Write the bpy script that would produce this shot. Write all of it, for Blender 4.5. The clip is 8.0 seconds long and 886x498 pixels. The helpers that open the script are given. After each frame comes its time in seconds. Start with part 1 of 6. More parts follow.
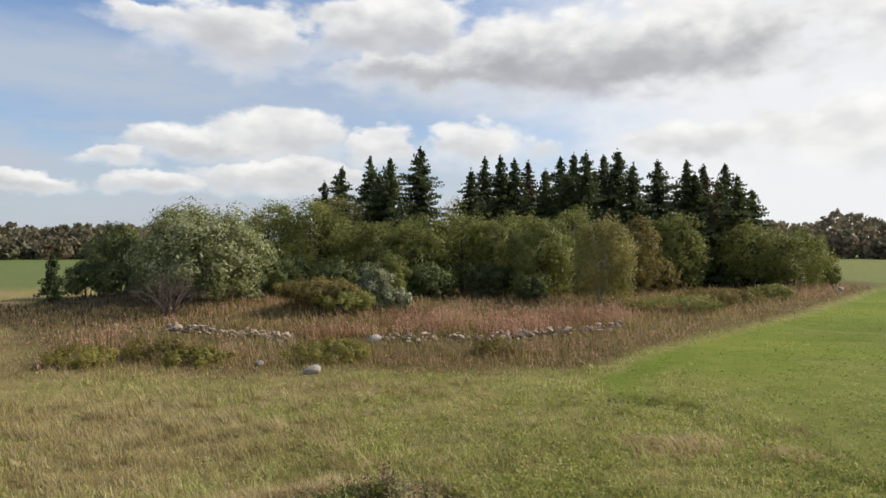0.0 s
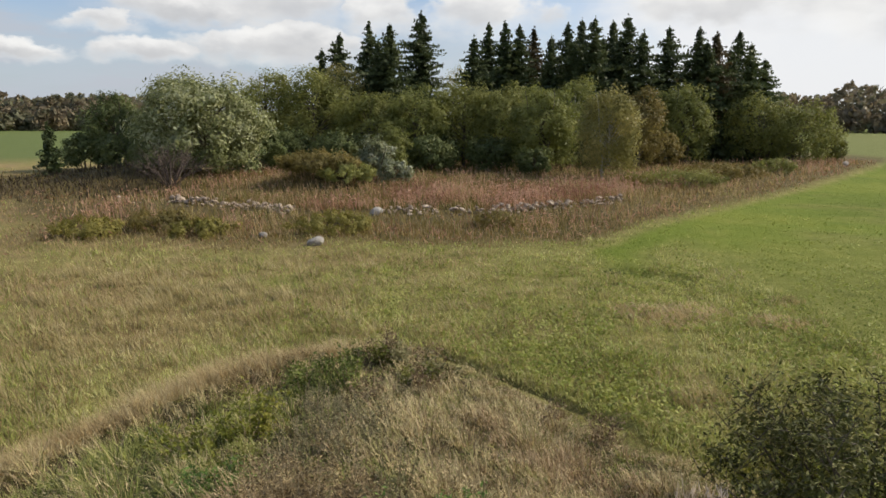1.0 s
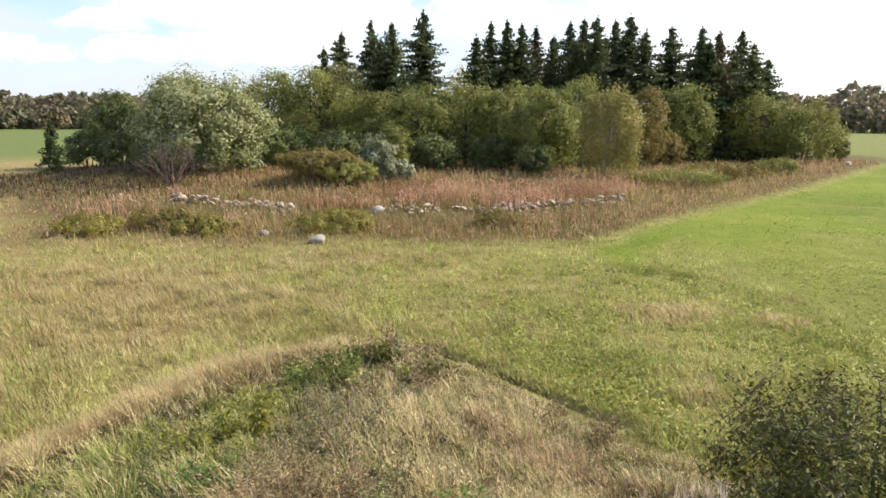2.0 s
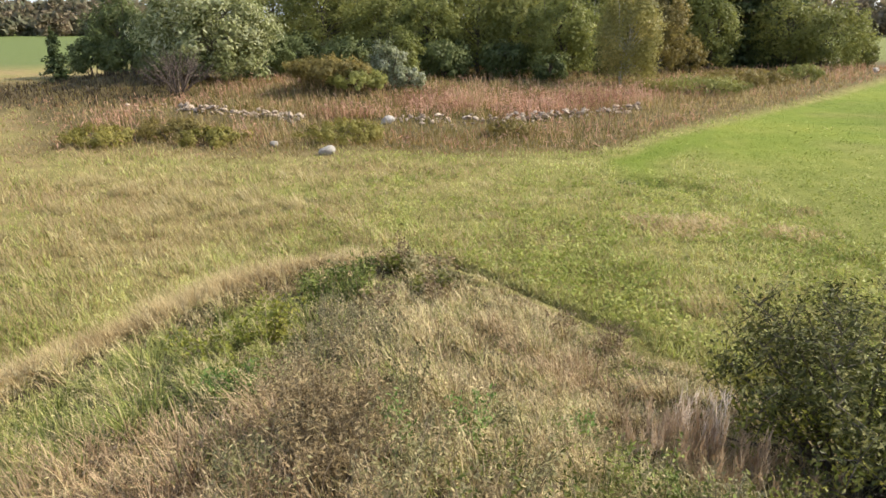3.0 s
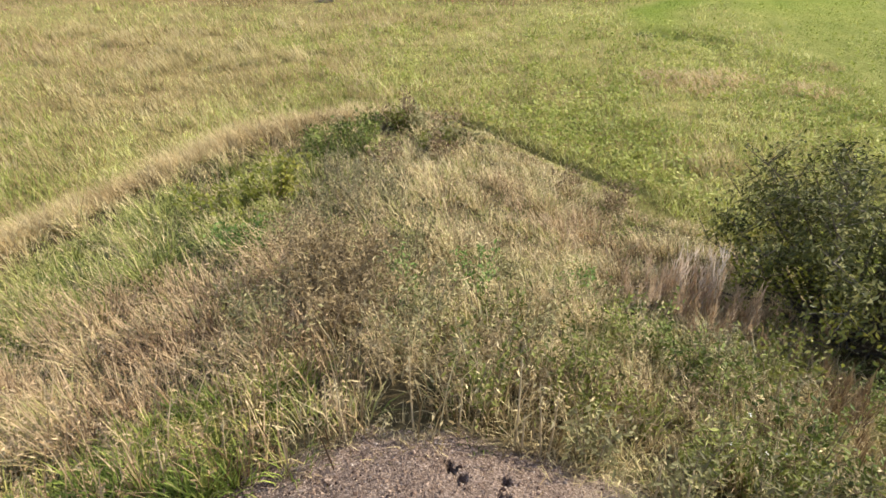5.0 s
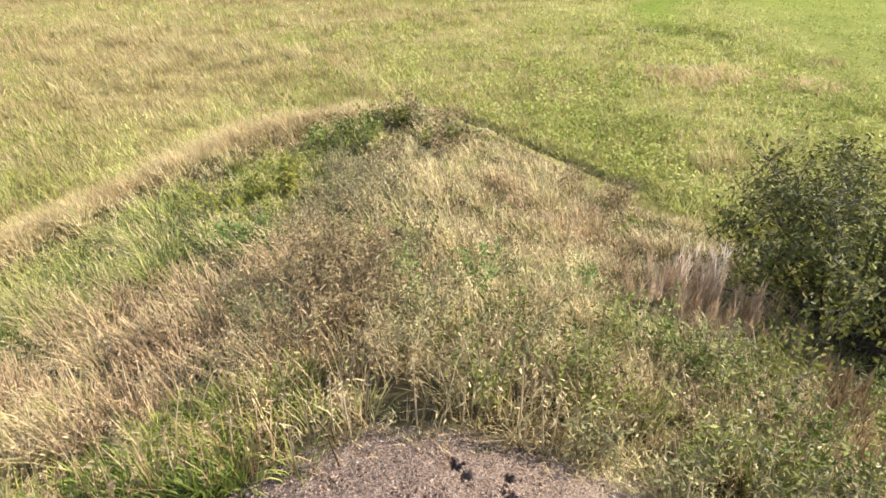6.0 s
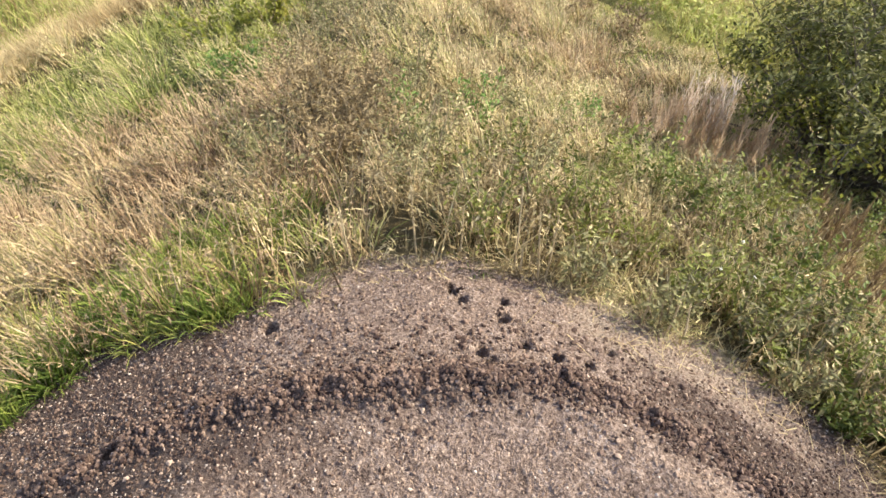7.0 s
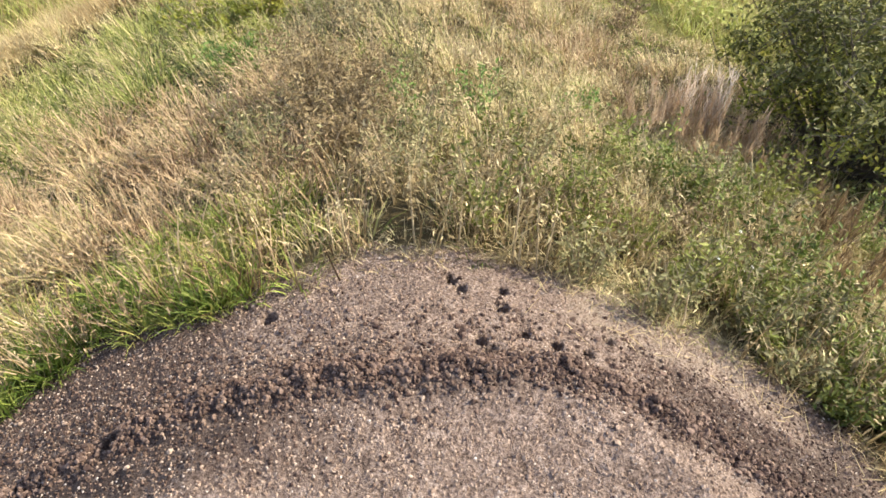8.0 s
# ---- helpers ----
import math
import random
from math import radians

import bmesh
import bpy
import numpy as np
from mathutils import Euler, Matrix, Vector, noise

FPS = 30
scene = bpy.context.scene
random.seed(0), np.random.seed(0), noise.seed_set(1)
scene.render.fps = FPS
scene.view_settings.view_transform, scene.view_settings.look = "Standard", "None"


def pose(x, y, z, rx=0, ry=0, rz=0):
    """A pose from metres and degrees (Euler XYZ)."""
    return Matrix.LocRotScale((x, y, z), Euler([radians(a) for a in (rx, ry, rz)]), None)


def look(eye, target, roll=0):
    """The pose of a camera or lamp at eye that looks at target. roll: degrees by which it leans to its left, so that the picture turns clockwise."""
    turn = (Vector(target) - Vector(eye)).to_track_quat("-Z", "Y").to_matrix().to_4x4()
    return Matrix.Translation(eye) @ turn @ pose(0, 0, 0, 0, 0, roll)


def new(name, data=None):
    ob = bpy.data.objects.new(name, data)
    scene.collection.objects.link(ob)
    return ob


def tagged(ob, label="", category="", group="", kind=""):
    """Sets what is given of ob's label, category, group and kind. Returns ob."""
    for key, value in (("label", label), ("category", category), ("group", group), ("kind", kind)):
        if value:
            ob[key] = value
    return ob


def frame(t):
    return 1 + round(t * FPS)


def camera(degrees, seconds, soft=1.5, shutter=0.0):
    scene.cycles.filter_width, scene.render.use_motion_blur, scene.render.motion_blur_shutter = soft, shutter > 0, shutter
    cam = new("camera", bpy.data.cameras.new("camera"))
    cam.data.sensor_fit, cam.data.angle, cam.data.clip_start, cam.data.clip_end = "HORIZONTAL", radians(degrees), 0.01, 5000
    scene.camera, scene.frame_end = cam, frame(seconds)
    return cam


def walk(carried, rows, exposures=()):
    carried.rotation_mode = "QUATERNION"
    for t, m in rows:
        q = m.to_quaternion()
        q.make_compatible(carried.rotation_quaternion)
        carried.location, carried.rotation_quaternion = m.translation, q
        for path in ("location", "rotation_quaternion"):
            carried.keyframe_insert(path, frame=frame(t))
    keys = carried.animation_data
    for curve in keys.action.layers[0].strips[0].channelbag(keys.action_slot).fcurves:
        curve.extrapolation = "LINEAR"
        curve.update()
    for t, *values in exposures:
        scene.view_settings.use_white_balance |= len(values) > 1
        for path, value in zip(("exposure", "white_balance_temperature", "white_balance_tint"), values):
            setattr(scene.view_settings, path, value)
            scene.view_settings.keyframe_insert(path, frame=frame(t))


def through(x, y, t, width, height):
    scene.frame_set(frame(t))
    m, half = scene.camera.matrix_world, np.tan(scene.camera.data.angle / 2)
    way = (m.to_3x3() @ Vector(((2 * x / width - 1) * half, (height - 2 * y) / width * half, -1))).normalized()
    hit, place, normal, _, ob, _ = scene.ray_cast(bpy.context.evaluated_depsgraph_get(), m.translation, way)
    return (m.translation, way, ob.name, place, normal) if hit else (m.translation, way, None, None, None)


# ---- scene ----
# Camera: held in the hand on top of a small heap, tilted down in four steps.
# Rows: seconds, x, y, z, yaw, pitch, roll.
cam = camera(69.0, 8.0, soft=1.6, shutter=0.2)
PATH = [
    (0.0, -0.000, 0.000, 4.000, 0.00, -0.30, -0.00),
    (0.5, -0.002, -0.020, 3.984, 0.04, -0.99, -0.24),
    (0.6, -0.003, -0.018, 3.983, -0.10, -5.67, -0.10),
    (0.7, -0.002, -0.020, 3.984, -0.10, -9.62, -0.10),
    (0.8, -0.002, -0.015, 3.982, 0.16, -11.37, -0.05),
    (0.9, -0.001, -0.009, 3.980, 0.27, -11.13, -0.26),
    (1.0, 0.002, -0.002, 3.979, 0.14, -11.50, -0.20),
    (1.1, 0.005, -0.000, 3.974, 0.73, -11.44, -0.11),
    (1.2, 0.008, 0.002, 3.968, 0.27, -11.71, -0.37),
    (2.3, 0.028, 0.018, 3.945, 0.42, -11.52, -0.24),
    (2.4, 0.030, 0.020, 3.944, 0.64, -11.75, -0.18),
    (2.5, 0.033, 0.022, 3.941, 0.50, -14.89, -0.45),
    (2.6, 0.029, 0.023, 3.945, 0.53, -17.56, -0.19),
    (2.7, 0.024, 0.023, 3.948, 0.87, -18.77, -0.20),
    (2.8, 0.020, 0.024, 3.950, 1.03, -19.46, -0.20),
    (2.9, 0.015, 0.024, 3.952, 0.83, -19.67, -0.20),
    (3.0, 0.011, 0.025, 3.953, 1.27, -19.43, -0.09),
    (3.5, 0.008, 0.028, 3.952, 0.96, -20.16, -0.20),
    (4.0, 0.007, 0.026, 3.947, 0.88, -20.22, -0.09),
    (4.1, 0.004, 0.024, 3.940, 1.54, -19.90, -0.20),
    (4.2, 0.001, 0.023, 3.934, 1.45, -20.65, -0.20),
    (4.3, -0.003, 0.022, 3.926, 1.05, -23.04, 0.00),
    (4.4, -0.006, 0.025, 3.924, 1.07, -26.87, -0.10),
    (4.5, 0.001, 0.027, 3.920, 1.18, -29.79, -0.37),
    (4.6, 0.004, 0.023, 3.924, 1.43, -30.39, -0.01),
    (4.7, 0.009, 0.021, 3.929, 1.92, -31.24, -0.32),
    (5.8, 0.009, 0.003, 3.975, 1.76, -32.45, 0.14),
    (6.0, 0.008, -0.001, 3.977, 1.97, -32.38, 0.05),
    (6.2, 0.013, 0.002, 3.964, 1.85, -32.52, -0.05),
    (6.3, 0.012, -0.006, 3.956, 1.80, -32.70, -0.10),
    (6.4, 0.009, -0.013, 3.947, 1.19, -34.85, -0.48),
    (6.5, 0.012, -0.017, 3.933, 1.53, -40.42, -0.22),
    (6.6, 0.026, -0.037, 3.911, 1.80, -44.58, -0.10),
    (6.7, 0.036, -0.025, 3.923, 2.30, -45.70, 0.00),
    (6.8, 0.020, -0.015, 3.919, 2.40, -45.92, 0.05),
    (6.9, 0.015, -0.007, 3.922, 2.11, -46.23, 0.00),
    (7.0, 0.016, 0.002, 3.927, 2.11, -46.59, -0.03),
    (7.5, 0.010, 0.003, 3.927, 1.85, -46.44, -0.17),
    (8.0, 0.007, -0.011, 3.917, 1.78, -47.10, -0.19),
]
EXPOSURES = [(0.0, -0.19), (0.5, -0.19), (0.8, -0.34), (1.0, -0.22), (1.2, 0.18), (2.3, 0.60), (3.0, 0.64), (4.0, 0.62), (4.5, 0.54), (5.8, 1.10), (8.0, 1.10)]
walk(cam, [(t, pose(x, y, z, 90 + p, r, w)) for t, x, y, z, w, p, r in PATH], EXPOSURES)

# ---------------------------------------------------------------- light
SUN_AZ, SUN_EL = 76.0, 37.0      # degrees clockwise from the +y axis, degrees above the horizon
sun_way = Vector((math.sin(radians(SUN_AZ)) * math.cos(radians(SUN_EL)),
                  math.cos(radians(SUN_AZ)) * math.cos(radians(SUN_EL)), math.sin(radians(SUN_EL))))
lamp = bpy.data.lights.new("sun", "SUN")
lamp.energy, lamp.angle, lamp.color = 5.0, radians(0.6), (1.0, 0.90, 0.71)
sun = new("sun", lamp)
sun.matrix_world = look(sun_way * 200, (0, 0, 0))


class Nodes:
    """Short-hand for building a node tree."""

    def __init__(self, tree):
        self.tree = tree
        tree.nodes.clear()

    def add(self, kind, **sets):
        n = self.tree.nodes.new(kind)
        for key, value in sets.items():
            if key == "op":
                n.operation = value
            elif key == "kind":
                n.noise_dimensions = value
            elif key == "blend":
                n.blend_type = value
            elif key == "data":
                n.data_type = value
            elif key == "attr":
                n.attribute_name = value
            elif key == "clamp":
                n.use_clamp = value
        return n

    def put(self, socket, value):
        if isinstance(value, bpy.types.NodeSocket):
            self.tree.links.new(value, socket)
        else:
            socket.default_value = value

    def math(self, op, a, b=0.0, c=0.0, clamp=False):
        n = self.add("ShaderNodeMath", op=op, clamp=clamp)
        for s, v in zip(n.inputs, (a, b, c)):
            self.put(s, v)
        return n.outputs[0]

    def noise(self, vector, scale, detail=4.0, rough=0.55, color=False):
        n = self.add("ShaderNodeTexNoise")
        if vector is not None:
            self.put(n.inputs["Vector"], vector)
        n.inputs["Scale"].default_value, n.inputs["Detail"].default_value, n.inputs["Roughness"].default_value = scale, detail, rough
        return n.outputs["Color" if color else "Fac"]

    def mix(self, fac, a, b, blend="MIX"):
        n = self.add("ShaderNodeMix", data="RGBA", blend=blend)
        for s, v in ((n.inputs[0], fac), (n.inputs[6], a), (n.inputs[7], b)):
            self.put(s, v if isinstance(v, bpy.types.NodeSocket) or isinstance(v, (int, float)) else (*v, 1.0)[:4])
        return n.outputs[2]

    def ramp(self, fac, stops):
        n = self.add("ShaderNodeValToRGB")
        e = n.color_ramp.elements
        while len(e) < len(stops):
            e.new(0.5)
        for el, (pos, col) in zip(e, stops):
            el.position, el.color = pos, (*col, 1.0)
        self.put(n.inputs[0], fac)
        return n.outputs[0]

    def smooth(self, v, lo, hi):
        n = self.add("ShaderNodeMapRange")
        n.interpolation_type = "SMOOTHSTEP"
        self.put(n.inputs[0], v)
        n.inputs[1].default_value, n.inputs[2].default_value = lo, hi
        return n.outputs[0]


# Sky: blue with fair-weather cumulus in heaps, a grey-bellied bank higher up, white haze low down.
world = bpy.data.worlds.new("sky")
scene.world = world
world.use_nodes = True
W = Nodes(world.node_tree)
sky = W.add("ShaderNodeTexSky")
sky.sky_type, sky.sun_disc = "NISHITA", False
sky.sun_elevation, sky.sun_rotation = radians(SUN_EL), radians(SUN_AZ)
sky.air_density, sky.dust_density, sky.ozone_density = 1.0, 1.6, 1.0
way = W.add("ShaderNodeTexCoord").outputs["Generated"]
sep = W.add("ShaderNodeSeparateXYZ")
W.put(sep.inputs[0], way)
az0 = W.math("ARCTAN2", sep.outputs[0], sep.outputs[1])
el0 = W.math("ARCSINE", sep.outputs[2])
wob = W.add("ShaderNodeSeparateColor")
flat_way = W.add("ShaderNodeCombineXYZ")
W.put(flat_way.inputs[0], az0)
W.put(flat_way.inputs[1], W.math("MULTIPLY", el0, 1.7))
W.put(wob.inputs[0], W.noise(flat_way.outputs[0], 15.0, 7.0, 0.55, color=True))
wob2 = W.add("ShaderNodeSeparateColor")
W.put(wob2.inputs[0], W.noise(flat_way.outputs[0], 5.0, 3.0, 0.5, color=True))
az = W.math("ADD", W.math("MULTIPLY_ADD", wob.outputs[0], 0.10, az0), W.math("MULTIPLY", wob2.outputs[0], 0.10))
az = W.math("SUBTRACT", az, 0.10)
el = W.math("ADD", W.math("MULTIPLY_ADD", wob.outputs[1], 0.055, el0), W.math("MULTIPLY", wob2.outputs[1], 0.03))
el = W.math("SUBTRACT", el, 0.0425)
# cumulus: azimuth, elevation, half-width, half-height (radians), how grey its belly is
CUMULUS = [(-0.44, 0.315, 0.06, 0.022, 0.4), (-0.30, 0.302, 0.13, 0.055, 0.6), (-0.07, 0.318, 0.14, 0.070, 0.65), (0.25, 0.276, 0.34, 0.080, 0.95), (0.00, 0.262, 0.18, 0.035, 0.9),
           (0.66, 0.34, 0.22, 0.13, 0.15), (-0.25, 0.160, 0.11, 0.045, 0.45), (-0.35, 0.147, 0.12, 0.025, 0.6), (-0.10, 0.152, 0.060, 0.036, 0.4), (0.055, 0.154, 0.085, 0.040, 0.4),
           (-0.475, 0.122, 0.050, 0.016, 0.4), (-0.42, 0.088, 0.075, 0.020, 0.5), (-0.24, 0.105, 0.14, 0.030, 0.5), (-0.60, 0.085, 0.08, 0.014, 0.6), (0.36, 0.150, 0.12, 0.032, 0.35),
           (0.62, 0.150, 0.20, 0.060, 0.2), (-0.68, 0.300, 0.05, 0.026, 0.5), (1.15, 0.32, 0.32, 0.13, 0.4), (-1.25, 0.27, 0.3, 0.09, 0.7), (2.2, 0.42, 0.5, 0.15, 0.6), (-2.3, 0.37, 0.5, 0.14, 0.7), (0.1, 0.75, 0.7, 0.2, 0.7), (-1.3, 0.8, 0.5, 0.18, 0.6)]
mask, shade = 0.0, 0.0
rag = W.math("MULTIPLY_ADD", W.noise(flat_way.outputs[0], 14.0, 6.0, 0.5), 3.2, -1.6)
for ca, ce, ra, re, grey in CUMULUS:
    u = W.math("DIVIDE", W.math("SUBTRACT", az, ca), ra)
    v = W.math("DIVIDE", W.math("SUBTRACT", el, ce), re)
    flat_v = W.math("MAXIMUM", v, W.math("MULTIPLY", v, -1.25))          # flatter below than above
    d = W.math("SQRT", W.math("ADD", W.math("MULTIPLY", u, u), W.math("MULTIPLY", flat_v, flat_v)))
    d = W.math("ADD", d, W.math("MULTIPLY", rag, 0.36))
    crisp, soft = W.smooth(d, 1.10, 0.74), W.math("MULTIPLY", W.smooth(d, 1.55, 0.35), 0.95)
    below = W.smooth(W.math("MULTIPLY_ADD", rag, 0.25, v), 0.35, -0.45)
    m = W.math("ADD", W.math("MULTIPLY", soft, below), W.math("MULTIPLY", crisp, W.math("SUBTRACT", 1.0, below)))
    low = W.math("MULTIPLY", W.smooth(d, 1.3, 0.35), W.smooth(W.math("MULTIPLY_ADD", rag, 0.35, v), 0.80, -0.25))
    mask = W.math("MAXIMUM", mask, m)
    shade = W.math("MAXIMUM", shade, W.math("MULTIPLY", low, grey))
streak = W.add("ShaderNodeCombineXYZ")
W.put(streak.inputs[0], az0)
W.put(streak.inputs[1], W.math("MULTIPLY", el0, 4.5))
veil = W.smooth(W.noise(streak.outputs[0], 3.2, 7.0, 0.62), 0.36, 0.62)
band = W.math("MULTIPLY", W.smooth(el0, 0.17, 0.22), W.smooth(el0, 0.31, 0.25))
haze = W.smooth(el0, 0.24, 0.03)
east = W.smooth(W.math("MULTIPLY_ADD", rag, 0.12, az0), -0.12, 0.42)      # thicker, brighter cloud towards the sun
east = W.math("MULTIPLY", W.math("MULTIPLY", east, W.smooth(el0, 0.80, 0.45)), W.smooth(az0, 2.0, 1.3))
thin = W.math("MULTIPLY_ADD", band, 0.5, W.math("MULTIPLY_ADD", veil, 0.26, W.math("MULTIPLY", haze, 0.6)), clamp=True)
thin = W.math("MAXIMUM", thin, W.math("MULTIPLY", east, 0.96))
blue = W.mix(1.0, sky.outputs[0], (0.14, 0.155, 0.18), "MULTIPLY")
white = W.mix(east, (0.61, 0.67, 0.75), (1.0, 1.01, 1.03))
base = W.mix(thin, blue, white)
stratus = W.math("MULTIPLY", W.smooth(W.noise(streak.outputs[0], 7.0, 6.0, 0.55), 0.44, 0.62), W.math("MULTIPLY", W.smooth(el0, 0.24, 0.12), W.smooth(az0, 0.15, -0.25)))
base = W.mix(W.math("MULTIPLY", stratus, 0.6), base, (0.60, 0.63, 0.70))
puff = W.smooth(W.noise(flat_way.outputs[0], 16.0, 4.0, 0.45), 0.3, 0.7)
cloud = W.mix(shade, W.mix(puff, (0.93, 0.93, 0.93), (1.14, 1.13, 1.10)), W.mix(puff, (0.47, 0.475, 0.50), (0.53, 0.535, 0.56)))
full = W.mix(W.math("MULTIPLY", mask, 0.97), base, cloud)
back = W.add("ShaderNodeBackground")
W.put(back.inputs[0], full)
back.inputs[1].default_value = 1.0
out = W.add("ShaderNodeOutputWorld")
W.put(out.inputs[0], back.outputs[0])

# ---------------------------------------------------------------- materials


def surface(name, rough=0.8, spec=0.3):
    mat = bpy.data.materials.new(name)
    mat.use_nodes = True
    n = Nodes(mat.node_tree)
    bsdf = n.add("ShaderNodeBsdfPrincipled")
    bsdf.inputs["Roughness"].default_value = rough
    bsdf.inputs["Specular IOR Level"].default_value = spec
    end = n.add("ShaderNodeOutputMaterial")
    n.put(end.inputs[0], bsdf.outputs[0])
    return mat, n, bsdf, end


def foliage(name, colors, patch=0.4, through=0.35, rough=0.55, spec=0.25, spread=0.35, vary=0.7):
    """Thin leaves or blades: colours vary from leaf to leaf and in patches; some light passes through."""
    mat, n, bsdf, end = surface(name, rough, spec)
    geo = n.add("ShaderNodeNewGeometry")
    place = geo.outputs["Position"]
    rnd = n.math("MULTIPLY_ADD", n.noise(place, patch, 3.0), 2.4, -1.05)
    fac = n.math("MULTIPLY_ADD", geo.outputs["Random Per Island"], vary, n.math("ADD", rnd, 0.35 - 0.5 * vary), clamp=True)
    k = len(colors) - 1
    col = n.ramp(fac, [(i / k, c) for i, c in enumerate(colors)])
    light = n.math("MULTIPLY_ADD", n.noise(place, patch * 5.0, 3.0), 2 * spread, 1.0 - spread)
    hsv = n.add("ShaderNodeHueSaturation")
    n.put(hsv.inputs["Value"], light)
    n.put(hsv.inputs["Color"], col)
    n.put(bsdf.inputs["Base Color"], hsv.outputs[0])
    tr = n.add("ShaderNodeBsdfTranslucent")
    n.put(tr.inputs[0], hsv.outputs[0])
    mix = n.add("ShaderNodeMixShader")
    mix.inputs[0].default_value = through
    n.put(mix.inputs[1], bsdf.outputs[0])
    n.put(mix.inputs[2], tr.outputs[0])
    n.put(end.inputs[0], mix.outputs[0])
    return mat


def solid(name, colors, scale=6.0, rough=0.85, bump=0.4, stretch=(1, 1, 1), spec=0.25):
    """Bark, stone, soil: two scales of mottling and a bump."""
    mat, n, bsdf, end = surface(name, rough, spec)
    tex = n.add("ShaderNodeTexCoord")
    mp = n.add("ShaderNodeMapping")
    mp.inputs["Scale"].default_value = stretch
    n.put(mp.inputs[0], tex.outputs["Object"])
    f1, f2 = n.noise(mp.outputs[0], scale, 5.0, 0.65), n.noise(mp.outputs[0], scale * 6.0, 4.0, 0.6)
    info = n.add("ShaderNodeObjectInfo")
    fac = n.math("MULTIPLY_ADD", f2, 0.6, n.math("MULTIPLY_ADD", f1, 1.1, n.math("MULTIPLY_ADD", info.outputs["Random"], 0.4, -0.55)), clamp=True)
    k = len(colors) - 1
    n.put(bsdf.inputs["Base Color"], n.ramp(fac, [(i / k, c) for i, c in enumerate(colors)]))
    b = n.add("ShaderNodeBump")
    b.inputs["Strength"].default_value, b.inputs["Distance"].default_value = bump, 0.02
    n.put(b.inputs["Height"], n.math("ADD", f1, f2))
    n.put(bsdf.inputs["Normal"], b.outputs[0])
    return mat


M_STRAW = foliage("straw_grass", [(0.152, 0.105, 0.047), (0.385, 0.303, 0.149), (0.629, 0.520, 0.304), (0.313, 0.303, 0.112)], 1.6, 0.22, spread=0.95, vary=0.75)
M_FIELD_STRAW = foliage("field_straw", [(0.226, 0.152, 0.067), (0.350, 0.255, 0.123), (0.452, 0.348, 0.185), (0.277, 0.250, 0.086)], 0.5, 0.42, spread=0.60, vary=0.75)
M_TUFT = foliage("pale_tuft", [(0.295, 0.237, 0.103), (0.410, 0.338, 0.166), (0.525, 0.444, 0.245)], 0.8, 0.40, spread=0.60, vary=0.75)
M_PINK = foliage("pinkish_straw", [(0.135, 0.080, 0.042), (0.332, 0.229, 0.126), (0.539, 0.403, 0.251), (0.288, 0.242, 0.097)], 1.6, 0.22, spread=0.95, vary=0.75)
M_GREEN = foliage("green_grass", [(0.050, 0.065, 0.014), (0.140, 0.166, 0.034), (0.262, 0.274, 0.073), (0.406, 0.377, 0.146)], 1.4, 0.24, spread=0.95, vary=0.75)
M_CREST = foliage("crest_grass", [(0.382, 0.281, 0.138), (0.498, 0.387, 0.210), (0.594, 0.493, 0.286)], 0.8, 0.45, spread=0.60, vary=0.75)
M_FRINGE = foliage("fringe_grass", [(0.072, 0.109, 0.018), (0.174, 0.237, 0.041), (0.318, 0.351, 0.083), (0.451, 0.380, 0.138)], 2.5, 0.34, spread=0.95, vary=0.75)
M_FIELD_GREEN = foliage("field_green", [(0.189, 0.222, 0.048), (0.314, 0.349, 0.082), (0.472, 0.469, 0.165), (0.628, 0.584, 0.279)], 0.3, 0.38, spread=0.60, vary=0.75)
M_MOWN = foliage("mown_grass", [(0.107, 0.164, 0.016), (0.155, 0.215, 0.022), (0.215, 0.245, 0.035)], 0.12, 0.42)
M_RED = foliage("red_stalks", [(0.227, 0.109, 0.071), (0.404, 0.218, 0.143), (0.630, 0.384, 0.275), (0.467, 0.310, 0.167)], 0.25, 0.40)
M_OLIVE = foliage("bank_herbs", [(0.101, 0.089, 0.024), (0.178, 0.151, 0.039), (0.261, 0.205, 0.060), (0.261, 0.151, 0.067)], 0.3, 0.38)
M_WEED = foliage("rosette_leaves", [(0.178, 0.218, 0.038), (0.307, 0.342, 0.075), (0.455, 0.450, 0.151)], 0.5, 0.4)
M_HERB = foliage("herb_leaves", [(0.069, 0.085, 0.016), (0.151, 0.170, 0.033), (0.275, 0.280, 0.075)], 1.2, 0.28, spread=0.95, vary=0.75)
M_DEEP = foliage("deep_green_leaves", [(0.056, 0.082, 0.016), (0.119, 0.151, 0.029), (0.252, 0.280, 0.069)], 1.5, 0.25, spread=0.60, vary=0.75)
M_EMERALD = foliage("emerald_leaves", [(0.08, 0.14, 0.028), (0.14, 0.225, 0.05), (0.23, 0.33, 0.09)], 2.0, 0.32)
M_LIME = foliage("lime_leaves", [(0.111, 0.123, 0.024), (0.178, 0.187, 0.038), (0.281, 0.272, 0.076)], 1.5, 0.4)
M_YELLOW = foliage("yellow_leaves", [(0.15, 0.17, 0.03), (0.26, 0.27, 0.047), (0.39, 0.36, 0.085)], 1.0, 0.42)
M_BROWN = foliage("dead_leaves", [(0.100, 0.070, 0.033), (0.220, 0.160, 0.079), (0.400, 0.310, 0.167)], 1.5, 0.25, spread=0.60, vary=0.75)
